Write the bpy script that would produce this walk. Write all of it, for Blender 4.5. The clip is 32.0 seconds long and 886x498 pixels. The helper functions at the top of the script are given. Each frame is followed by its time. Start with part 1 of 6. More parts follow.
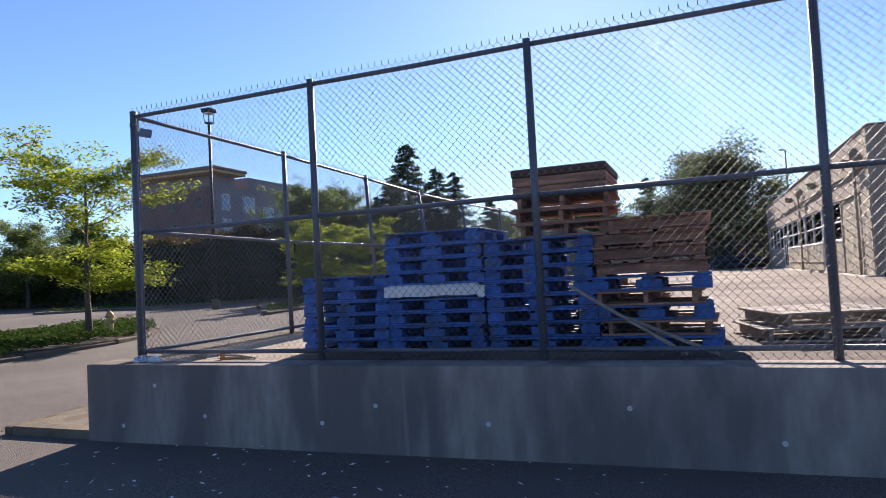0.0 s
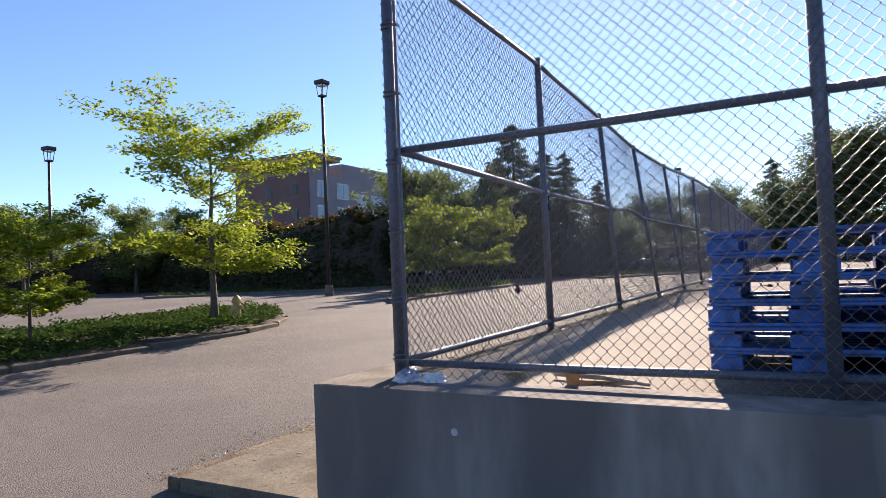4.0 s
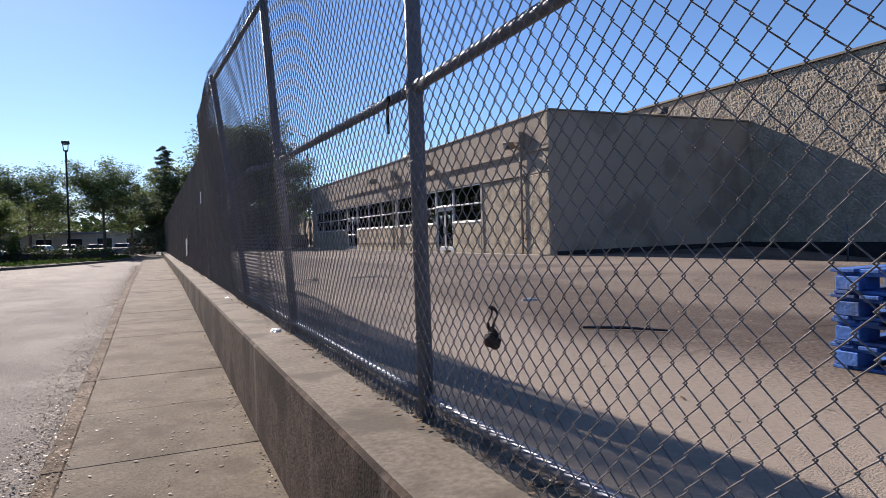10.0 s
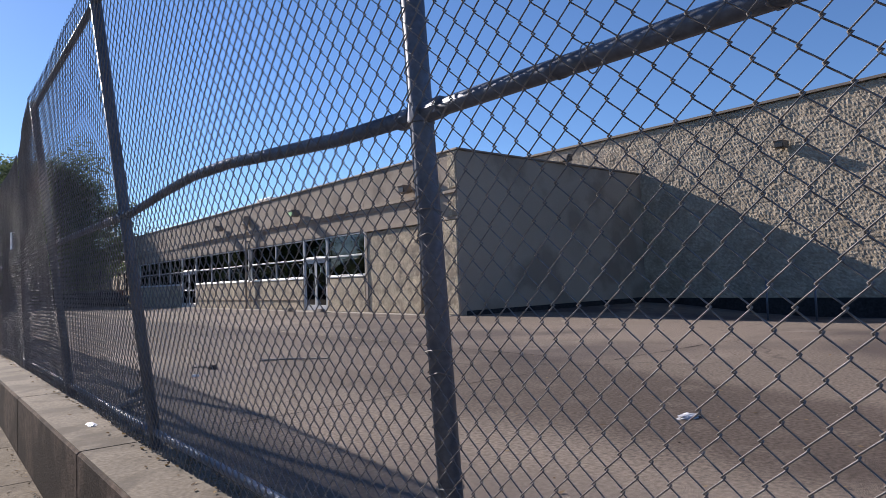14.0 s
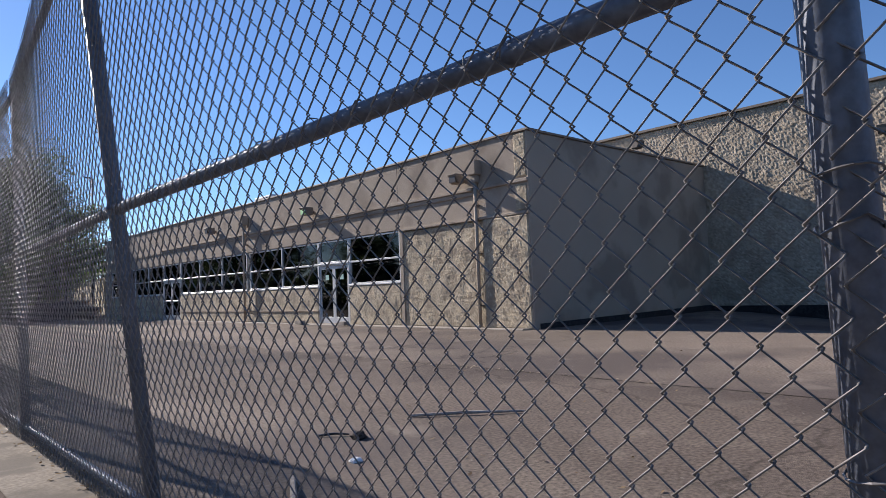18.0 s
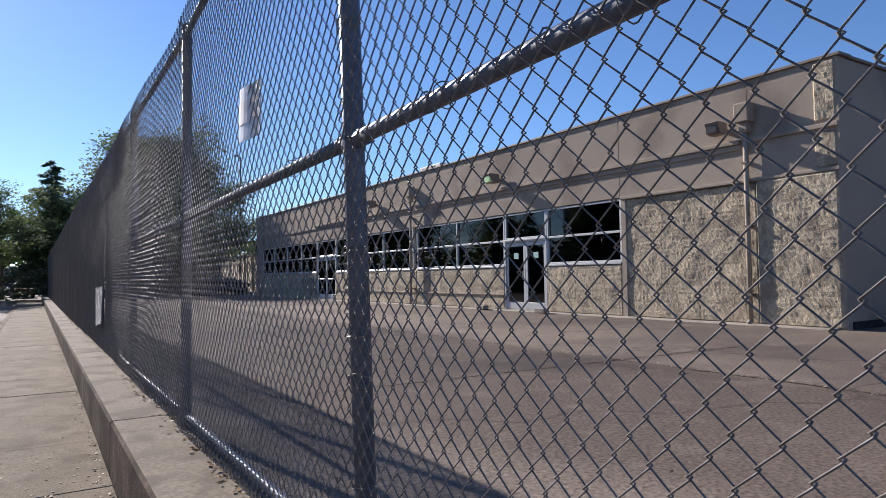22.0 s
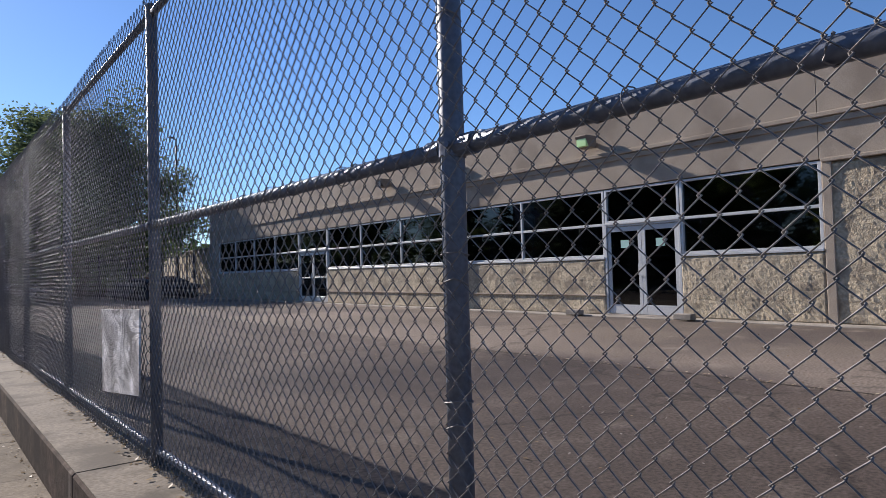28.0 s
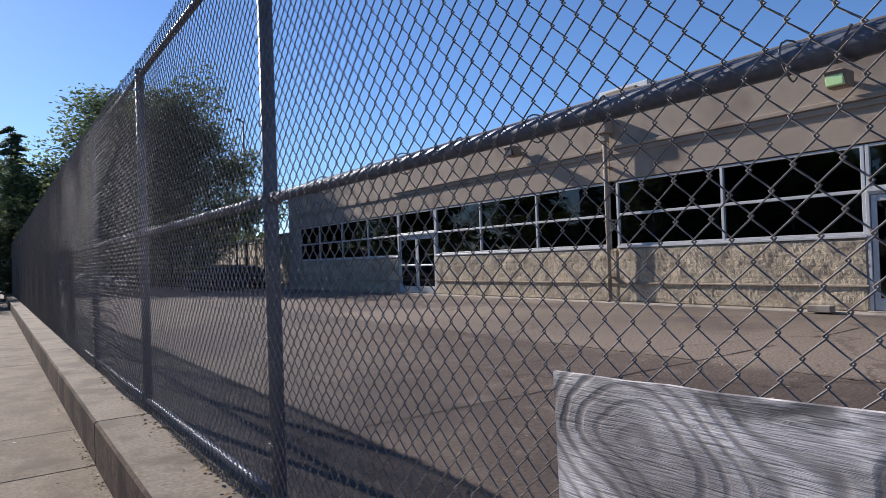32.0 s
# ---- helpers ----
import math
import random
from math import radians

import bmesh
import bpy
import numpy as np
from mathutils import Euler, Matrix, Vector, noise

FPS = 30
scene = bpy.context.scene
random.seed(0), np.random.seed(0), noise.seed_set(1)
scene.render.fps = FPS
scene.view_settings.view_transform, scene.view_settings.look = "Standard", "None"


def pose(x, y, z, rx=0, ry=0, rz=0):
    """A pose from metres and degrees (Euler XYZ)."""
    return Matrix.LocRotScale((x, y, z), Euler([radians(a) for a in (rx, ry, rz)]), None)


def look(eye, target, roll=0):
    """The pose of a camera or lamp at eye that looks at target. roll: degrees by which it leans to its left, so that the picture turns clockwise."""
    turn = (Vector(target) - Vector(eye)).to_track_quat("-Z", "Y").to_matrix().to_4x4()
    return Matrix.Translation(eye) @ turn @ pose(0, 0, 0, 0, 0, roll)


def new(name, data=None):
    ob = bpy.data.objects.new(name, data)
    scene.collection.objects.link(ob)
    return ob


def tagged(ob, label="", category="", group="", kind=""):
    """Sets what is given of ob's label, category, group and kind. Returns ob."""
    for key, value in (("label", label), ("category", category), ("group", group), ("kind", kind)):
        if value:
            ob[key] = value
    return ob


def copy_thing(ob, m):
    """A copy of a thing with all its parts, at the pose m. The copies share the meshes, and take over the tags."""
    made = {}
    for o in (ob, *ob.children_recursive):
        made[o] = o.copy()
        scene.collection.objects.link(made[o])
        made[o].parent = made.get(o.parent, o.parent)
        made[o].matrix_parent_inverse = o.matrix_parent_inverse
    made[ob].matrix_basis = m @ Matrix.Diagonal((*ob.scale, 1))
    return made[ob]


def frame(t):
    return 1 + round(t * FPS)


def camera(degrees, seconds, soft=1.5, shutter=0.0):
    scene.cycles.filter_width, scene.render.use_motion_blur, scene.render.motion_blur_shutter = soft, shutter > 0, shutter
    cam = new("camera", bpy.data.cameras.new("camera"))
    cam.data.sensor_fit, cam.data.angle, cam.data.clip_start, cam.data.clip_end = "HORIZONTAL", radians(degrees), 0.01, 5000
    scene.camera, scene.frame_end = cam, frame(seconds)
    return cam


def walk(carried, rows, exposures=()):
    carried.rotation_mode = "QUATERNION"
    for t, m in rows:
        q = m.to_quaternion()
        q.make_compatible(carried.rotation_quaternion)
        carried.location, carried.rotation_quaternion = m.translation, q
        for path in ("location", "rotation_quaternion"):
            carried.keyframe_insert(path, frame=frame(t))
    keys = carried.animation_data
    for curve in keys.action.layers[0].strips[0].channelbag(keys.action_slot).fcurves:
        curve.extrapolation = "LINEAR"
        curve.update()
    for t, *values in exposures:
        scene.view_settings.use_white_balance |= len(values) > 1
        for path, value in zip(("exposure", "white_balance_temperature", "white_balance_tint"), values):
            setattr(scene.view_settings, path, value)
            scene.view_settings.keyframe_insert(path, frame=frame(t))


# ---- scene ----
cam = camera(68.6, 32.0, soft=0.75)
PATH = [
    (0, (6.221, -5.817, 0.82), (5.481, -3.961, 0.899), -3.0),
    (0.5, (5.736, -5.555, 0.8), (4.987, -3.702, 0.873), -3.2),
    (1, (5.245, -5.276, 0.808), (4.409, -3.46, 0.877), -2.9),
    (1.5, (4.731, -5.052, 0.787), (3.849, -3.258, 0.856), -2.9),
    (2, (4.26, -4.772, 0.752), (3.337, -2.999, 0.822), -2.6),
    (2.5, (3.802, -4.509, 0.757), (2.847, -2.752, 0.818), -2.8),
    (3, (3.324, -4.245, 0.761), (2.364, -2.491, 0.825), -2.6),
    (3.5, (2.838, -3.935, 0.733), (1.877, -2.182, 0.796), -2.4),
    (5.5, (0.98, -2.995, 0.678), (0.185, -1.16, 0.716), -2.6),
    (6, (0.57, -2.725, 0.676), (-0.071, -0.831, 0.69), -2.5),
    (6.5, (0.214, -2.378, 0.712), (-0.282, -0.44, 0.712), -2.7),
    (7, (-0.162, -2.056, 0.674), (-0.424, -0.073, 0.661), -2.7),
    (7.5, (-0.489, -1.75, 0.638), (-0.517, 0.25, 0.613), -2.5),
    (8, (-0.736, -1.273, 0.707), (-0.528, 0.715, 0.665), -2.6),
    (8.5, (-0.942, -0.878, 0.698), (-0.455, 1.061, 0.653), -2.26),
    (9, (-1.047, -0.444, 0.707), (-0.468, 1.469, 0.65), -1.72),
    (10, (-1.113, 0.343, 0.828), (-0.3, 2.169, 0.785), -1.74),
    (11, (-1.153, 1.271, 0.898), (-0.24, 3.051, 0.916), -1.65),
    (12, (-1.234, 2.352, 0.888), (-0.205, 4.067, 0.932), -1.77),
    (13, (-1.274, 3.446, 0.991), (-0.089, 5.055, 1.061), -1.59),
    (14, (-1.248, 4.605, 1.018), (0.019, 6.15, 1.121), -1.83),
    (14.5, (-1.343, 5.136, 1.036), (-0.069, 6.674, 1.15), -1.76),
    (16.5, (-1.19, 7.319, 1.05), (0.144, 8.805, 1.17), -2.29),
    (17, (-1.156, 7.878, 1.028), (0.183, 9.359, 1.148), -2.4),
    (18, (-1.069, 8.911, 1.09), (0.278, 10.384, 1.214), -2.23),
    (19, (-0.969, 10.013, 1.065), (0.371, 11.493, 1.187), -1.95),
    (20, (-0.971, 11.113, 1.059), (0.217, 12.718, 1.175), -1.51),
    (21, (-0.928, 12.182, 1.071), (0.146, 13.866, 1.161), -1.0),
    (21.5, (-0.944, 12.732, 1.076), (0.114, 14.426, 1.166), -1.03),
    (22, (-0.917, 13.31, 1.07), (0.148, 15.001, 1.155), -0.79),
    (23, (-0.933, 14.401, 1.107), (0.153, 16.079, 1.178), -0.98),
    (24, (-0.993, 15.471, 1.098), (0.157, 17.105, 1.166), -0.93),
    (24.5, (-1.006, 16.059, 1.154), (0.202, 17.651, 1.213), -1.14),
    (25, (-1.01, 16.569, 1.098), (0.223, 18.143, 1.155), -1.38),
    (25.5, (-1.05, 17.134, 1.105), (0.182, 18.708, 1.16), -1.15),
    (27.5, (-1.171, 19.374, 1.137), (0.086, 20.928, 1.202), -1.55),
    (28, (-1.149, 19.921, 1.185), (0.109, 21.474, 1.25), -1.65),
    (29, (-1.134, 20.958, 1.187), (0.144, 22.494, 1.258), -1.96),
    (30, (-1.114, 22.108, 1.229), (0.176, 23.634, 1.308), -2.27),
    (31, (-1.055, 23.253, 1.233), (0.228, 24.785, 1.316), -2.37),
    (32, (-1.077, 24.399, 1.217), (0.067, 26.039, 1.248), -2.03),
]
walk(cam, [(t, look(eye, target, roll)) for t, eye, target, roll in PATH],
     [(0, 1.26, 6550, 18), (3, 1.4, 6850, 18), (6, 1.27, 6900, 17), (7, 1.08, 6800, 18), (8, 1.02, 6700, 20), (9, 0.9, 6480, 18), (11, 0.85, 6320, 17), (13, 0.80, 6150, 16), (20, 0.83, 6100, 15), (32, 0.75, 6050, 15)])

# ---- world, sun, exposure ----
SUN_AZ, SUN_EL = radians(10.0), radians(26.7)      # azimuth from +y towards -x
world = bpy.data.worlds.new("sky")
world.use_nodes = True
scene.world = world
wn = world.node_tree.nodes
sky = wn.new("ShaderNodeTexSky")
sky.sky_type, sky.sun_disc = "NISHITA", False
sky.sun_elevation, sky.sun_rotation = SUN_EL, -SUN_AZ
sky.air_density, sky.dust_density, sky.ozone_density, sky.altitude = 1.0, 0.19, 6.0, 900.0
wn["Background"].inputs["Strength"].default_value = 0.079
world.node_tree.links.new(sky.outputs[0], wn["Background"].inputs["Color"])
sun = new("sun", bpy.data.lights.new("sun", "SUN"))
sun.data.energy, sun.data.angle, sun.data.color = 5.0, radians(0.55), (1.0, 0.90, 0.77)
sun_way = Vector((-math.sin(SUN_AZ) * math.cos(SUN_EL), math.cos(SUN_AZ) * math.cos(SUN_EL), math.sin(SUN_EL)))
sun.matrix_world = look(tuple(sun_way * 60), (0, 0, 0))


# ---- materials ----
def mat(name, base, rough=0.7, metal=0.0, var=0.25, fine=25.0, coarse=0.8, bump=0.25, bscale=60.0, dirt=None, amount=0.0,
        dscale=0.5, rnd=0.0, spec=0.5, stretch=None, cracks=0.0, streak=None, cvar=None):
    """A rough or painted surface: two scales of grain, stains of a second colour, fine relief."""
    m = bpy.data.materials.new(name)
    m.use_nodes = True
    n, l = m.node_tree.nodes, m.node_tree.links
    p = n["Principled BSDF"]
    geo = n.new("ShaderNodeNewGeometry")
    pos = geo.outputs["Position"]
    if stretch:
        mp = n.new("ShaderNodeMapping")
        mp.inputs["Scale"].default_value = stretch
        l.new(pos, mp.inputs["Vector"])
        pos = mp.outputs["Vector"]

    def noise_at(scale, detail=4.0):
        t = n.new("ShaderNodeTexNoise")
        t.inputs["Scale"].default_value, t.inputs["Detail"].default_value = scale, detail
        l.new(pos, t.inputs["Vector"])
        return t.outputs["Fac"]

    def mix(kind, fac, a, b):
        x = n.new("ShaderNodeMix")
        x.data_type, x.blend_type = "RGBA", kind
        for sock, value in ((x.inputs["Factor"], fac), (x.inputs[6], a), (x.inputs[7], b)):
            if isinstance(value, (float, int)):
                sock.default_value = value
            elif isinstance(value, tuple):
                sock.default_value = (*value, 1)
            else:
                l.new(value, sock)
        return x.outputs[2]

    def ramp(fac, lo, hi):
        r = n.new("ShaderNodeMapRange")
        r.inputs["From Min"].default_value, r.inputs["From Max"].default_value = lo, hi
        l.new(fac, r.inputs["Value"])
        return r.outputs["Result"]

    dark, light = tuple(c * (1 - var) for c in base), tuple(min(1.0, c * (1 + var)) for c in base)
    col = mix("MIX", ramp(noise_at(fine), 0.3, 0.7), dark, light)
    half = 1 - (var * 0.8 if cvar is None else cvar)
    col = mix("MULTIPLY", ramp(noise_at(coarse), 0.4, 0.65), col, (half, half, half))
    if dirt:
        col = mix("MIX", mix("MULTIPLY", 1.0, ramp(noise_at(dscale, 6.0), 0.60 - 0.2 * amount, 0.72 - 0.2 * amount), (amount + 0.3,) * 3), col, dirt)
    if streak:
        mp2, t2 = n.new("ShaderNodeMapping"), n.new("ShaderNodeTexNoise")
        mp2.inputs["Scale"].default_value = (1.5, 1.5, 0.10)
        t2.inputs["Scale"].default_value, t2.inputs["Detail"].default_value = 2.2, 1.5
        l.new(geo.outputs["Position"], mp2.inputs["Vector"]), l.new(mp2.outputs["Vector"], t2.inputs["Vector"])
        col = mix("MIX", mix("MULTIPLY", 1.0, ramp(t2.outputs["Fac"], 0.66, 0.74), (0.7, 0.7, 0.7)), col, streak)
    if cracks:
        v, warp, add = n.new("ShaderNodeTexVoronoi"), n.new("ShaderNodeTexNoise"), n.new("ShaderNodeVectorMath")
        v.feature, v.inputs["Scale"].default_value = "DISTANCE_TO_EDGE", cracks
        warp.inputs["Scale"].default_value, warp.inputs["Detail"].default_value = 1.3, 5.0
        add.operation = "ADD"
        l.new(pos, warp.inputs["Vector"]), l.new(pos, add.inputs[0]), l.new(warp.outputs["Color"], add.inputs[1])
        l.new(add.outputs["Vector"], v.inputs["Vector"])
        line = n.new("ShaderNodeMapRange")
        line.inputs["From Min"].default_value, line.inputs["From Max"].default_value = 0.002, 0.006
        line.inputs["To Min"].default_value = 0.66
        l.new(v.outputs["Distance"], line.inputs["Value"])
        col = mix("MULTIPLY", 1.0, col, line.outputs["Result"])
    if rnd:
        info = n.new("ShaderNodeObjectInfo")
        r = n.new("ShaderNodeMapRange")
        r.inputs["To Min"].default_value, r.inputs["To Max"].default_value = 1 - rnd, 1 + rnd * 0.4
        l.new(info.outputs["Random"], r.inputs["Value"])
        h = n.new("ShaderNodeHueSaturation")
        l.new(r.outputs["Result"], h.inputs["Value"])
        l.new(col, h.inputs["Color"])
        col = h.outputs["Color"]
    l.new(col, p.inputs["Base Color"])
    rr = n.new("ShaderNodeMapRange")
    rr.inputs["To Min"].default_value, rr.inputs["To Max"].default_value = max(0.02, rough - 0.12), min(1.0, rough + 0.12)
    l.new(noise_at(coarse * 3), rr.inputs["Value"])
    l.new(rr.outputs["Result"], p.inputs["Roughness"])
    p.inputs["Metallic"].default_value = metal
    p.inputs["Specular IOR Level"].default_value = spec
    if bump:
        b = n.new("ShaderNodeBump")
        b.inputs["Strength"].default_value, b.inputs["Distance"].default_value = bump, 0.02
        l.new(noise_at(bscale, 5.0), b.inputs["Height"])
        l.new(b.outputs["Normal"], p.inputs["Normal"])
    return m


def leaf_mat(name, a, b, shine=0.35, gloss=0.06):
    """Leaves: each its own tint between a and b, letting part of the light through."""
    m = bpy.data.materials.new(name)
    m.use_nodes = True
    n, l = m.node_tree.nodes, m.node_tree.links
    n.remove(n["Principled BSDF"])
    geo, ramp = n.new("ShaderNodeNewGeometry"), n.new("ShaderNodeValToRGB")
    ramp.color_ramp.elements[0].color, ramp.color_ramp.elements[1].color = (*a, 1), (*b, 1)
    l.new(geo.outputs["Random Per Island"], ramp.inputs["Fac"])
    d, t, g = n.new("ShaderNodeBsdfDiffuse"), n.new("ShaderNodeBsdfTranslucent"), n.new("ShaderNodeBsdfGlossy")
    g.inputs["Roughness"].default_value = 0.45
    g.inputs["Color"].default_value = (0.5, 0.5, 0.5, 1)
    for s in (d, t):
        l.new(ramp.outputs["Color"], s.inputs["Color"])
    x, y = n.new("ShaderNodeMixShader"), n.new("ShaderNodeMixShader")
    x.inputs[0].default_value, y.inputs[0].default_value = shine, gloss
    l.new(d.outputs[0], x.inputs[1]), l.new(t.outputs[0], x.inputs[2])
    l.new(x.outputs[0], y.inputs[1]), l.new(g.outputs[0], y.inputs[2])
    l.new(y.outputs[0], n["Material Output"].inputs["Surface"])
    return m


def glass_mat(name, tint, ior=1.5):
    """A thin pane: clear tinted glass under a mirror gloss."""
    m = bpy.data.materials.new(name)
    m.use_nodes = True
    n, l = m.node_tree.nodes, m.node_tree.links
    n.remove(n["Principled BSDF"])
    t, g, f, x = (n.new("ShaderNode" + k) for k in ("BsdfTransparent", "BsdfGlossy", "Fresnel", "MixShader"))
    t.inputs["Color"].default_value = (*tint, 1)
    g.inputs["Roughness"].default_value, f.inputs["IOR"].default_value = 0.02, ior
    l.new(f.outputs[0], x.inputs[0]), l.new(t.outputs[0], x.inputs[1]), l.new(g.outputs[0], x.inputs[2])
    l.new(x.outputs[0], n["Material Output"].inputs["Surface"])
    return m


M_ROAD = mat("road_asphalt", (0.146, 0.127, 0.112), 0.86, spec=0.18, var=0.55, cvar=0.22, fine=70, coarse=0.35, bump=0.7, bscale=70, dirt=(0.115, 0.10, 0.09), amount=0.35, dscale=0.25)
M_LOT = mat("lot_asphalt", (0.235, 0.190, 0.150), 0.9, var=0.46, fine=34, coarse=0.13, bump=0.6, bscale=110, dirt=(0.105, 0.084, 0.074), amount=0.6, dscale=0.22, cracks=0.16, spec=0.2)

def dark_band(m, dark):
    """A broad band of darker asphalt down the lot, ragged towards the fence, ending at the long joint."""
    n, l = m.node_tree.nodes, m.node_tree.links
    p = n["Principled BSDF"]

    def ramp(value, a, b, c, d):
        r = n.new("ShaderNodeMapRange")
        r.interpolation_type = "SMOOTHSTEP"
        for k, v in (("From Min", a), ("From Max", b), ("To Min", c), ("To Max", d)):
            r.inputs[k].default_value = v
        l.new(value, r.inputs["Value"])
        return r.outputs["Result"]

    def calc(op, a, b):
        k = n.new("ShaderNodeMath")
        k.operation = op
        for i, v in enumerate((a, b)):
            if isinstance(v, float):
                k.inputs[i].default_value = v
            else:
                l.new(v, k.inputs[i])
        return k.outputs[0]

    geo, xyz, big, fine = n.new("ShaderNodeNewGeometry"), n.new("ShaderNodeSeparateXYZ"), n.new("ShaderNodeTexNoise"), n.new("ShaderNodeTexNoise")
    big.inputs["Scale"].default_value, big.inputs["Detail"].default_value = 0.5, 8.0
    fine.inputs["Scale"].default_value, fine.inputs["Detail"].default_value = 3.0, 6.0
    l.new(geo.outputs["Position"], xyz.inputs[0])
    for t in (big, fine):
        l.new(geo.outputs["Position"], t.inputs["Vector"])
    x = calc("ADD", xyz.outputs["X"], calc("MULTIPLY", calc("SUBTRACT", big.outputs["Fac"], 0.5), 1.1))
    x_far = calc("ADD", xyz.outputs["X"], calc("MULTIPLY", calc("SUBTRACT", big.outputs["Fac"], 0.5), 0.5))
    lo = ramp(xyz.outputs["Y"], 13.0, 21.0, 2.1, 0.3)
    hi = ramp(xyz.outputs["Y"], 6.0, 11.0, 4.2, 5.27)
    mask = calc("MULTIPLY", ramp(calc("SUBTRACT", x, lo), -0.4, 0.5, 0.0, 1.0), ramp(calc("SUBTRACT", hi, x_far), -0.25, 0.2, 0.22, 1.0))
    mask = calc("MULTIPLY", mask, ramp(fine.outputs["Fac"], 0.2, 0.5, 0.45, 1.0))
    dust, coat = n.new("ShaderNodeTexNoise"), n.new("ShaderNodeMix")
    dust.inputs["Scale"].default_value, dust.inputs["Detail"].default_value = 1.1, 7.0
    coat.data_type = "RGBA"
    coat.inputs[7].default_value = (0.33, 0.28, 0.225, 1)
    l.new(geo.outputs["Position"], dust.inputs["Vector"])
    # paler towards the near corner of the lot
    corner = calc("MULTIPLY", ramp(xyz.outputs["Y"], 2.5, 9.0, 0.7, 0.0), ramp(x, 1.3, 2.3, 1.0, 0.0))
    l.new(calc("MAXIMUM", corner, ramp(dust.outputs["Fac"], 0.60, 0.72, 0.0, 0.42)), coat.inputs["Factor"]), l.new(p.inputs["Base Color"].links[0].from_socket, coat.inputs[6]), l.new(coat.outputs[2], p.inputs["Base Color"])
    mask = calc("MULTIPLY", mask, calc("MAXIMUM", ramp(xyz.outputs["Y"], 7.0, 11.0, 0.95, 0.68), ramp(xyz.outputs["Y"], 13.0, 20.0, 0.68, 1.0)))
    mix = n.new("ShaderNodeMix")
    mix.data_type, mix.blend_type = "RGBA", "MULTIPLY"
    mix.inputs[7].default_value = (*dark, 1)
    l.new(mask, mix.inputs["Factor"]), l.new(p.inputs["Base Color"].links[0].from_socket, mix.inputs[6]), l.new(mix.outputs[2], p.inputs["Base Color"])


def pits(m):
    """Small dark air holes and chips in the face of old concrete, thicker in some places than in others."""
    n, l = m.node_tree.nodes, m.node_tree.links
    p = n["Principled BSDF"]
    geo, v, t = n.new("ShaderNodeNewGeometry"), n.new("ShaderNodeTexVoronoi"), n.new("ShaderNodeTexNoise")
    v.inputs["Scale"].default_value, t.inputs["Scale"].default_value = 17.0, 1.7
    hole, where, both, mix = n.new("ShaderNodeMapRange"), n.new("ShaderNodeMapRange"), n.new("ShaderNodeMath"), n.new("ShaderNodeMix")
    hole.inputs["From Min"].default_value, hole.inputs["From Max"].default_value = 0.20, 0.12
    where.inputs["From Min"].default_value, where.inputs["From Max"].default_value = 0.50, 0.60
    both.operation, mix.data_type = "MULTIPLY", "RGBA"
    mix.inputs[7].default_value = (0.022, 0.018, 0.016, 1)
    for node in (v, t):
        l.new(geo.outputs["Position"], node.inputs["Vector"])
    l.new(v.outputs["Distance"], hole.inputs["Value"]), l.new(t.outputs["Fac"], where.inputs["Value"])
    l.new(hole.outputs["Result"], both.inputs[0]), l.new(where.outputs["Result"], both.inputs[1])
    l.new(both.outputs[0], mix.inputs["Factor"]), l.new(p.inputs["Base Color"].links[0].from_socket, mix.inputs[6])
    l.new(mix.outputs[2], p.inputs["Base Color"])


dark_band(M_LOT, (0.47, 0.445, 0.455))

M_CONC = mat("old_concrete", (0.30, 0.265, 0.22), 0.85, var=0.2, fine=40, coarse=1.1, bump=0.35, bscale=70, dirt=(0.17, 0.15, 0.125), amount=0.55, dscale=1.6)
# Side face: grimy, and darker than top and front to put in shade.
M_WALL_DIM = mat("wall_concrete_dim", (0.100, 0.074, 0.058), 0.93, spec=0.06, var=0.34, fine=14, coarse=1.3, bump=0.25, bscale=55, dirt=(0.045, 0.035, 0.029), amount=0.7, dscale=1.5, streak=(0.20, 0.17, 0.14))
pits(M_WALL_DIM)
# Front face of the same concrete, base lightened to put in glare haze.
M_WALL_HAZED = mat("wall_concrete_hazed", (0.31, 0.268, 0.24), 0.9, spec=0.2, var=0.2, fine=9, coarse=0.9, bump=0.4, bscale=45, dirt=(0.15, 0.132, 0.122), amount=0.6, dscale=1.1, stretch=(1, 1, 0.3), streak=(0.40, 0.37, 0.33))
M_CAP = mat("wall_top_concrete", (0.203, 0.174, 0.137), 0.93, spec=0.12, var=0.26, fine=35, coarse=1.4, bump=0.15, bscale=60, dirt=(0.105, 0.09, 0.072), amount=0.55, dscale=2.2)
M_SLAB = mat("pavement_concrete", (0.184, 0.155, 0.117), 0.93, spec=0.1, var=0.24, cvar=0.2, fine=38, coarse=1.3, bump=0.25, bscale=80, dirt=(0.115, 0.095, 0.073), amount=0.5, dscale=2.4, rnd=0.1)
M_KERB = mat("dirty_kerb_concrete", (0.205, 0.155, 0.11), 0.95, spec=0.1, var=0.42, cvar=0.35, fine=30, coarse=1.6, bump=0.6, bscale=50, dirt=(0.10, 0.072, 0.05), amount=0.6, dscale=3.0)
M_GALV = mat("galvanised_steel", (0.135, 0.15, 0.185), 0.48, 0.33, var=0.2, fine=60, coarse=5, bump=0.08, bscale=40)
M_WIRE = mat("galvanised_wire", (0.178, 0.165, 0.158), 0.48, 0.0, spec=0.38, var=0.3, fine=40, coarse=4, bump=0)
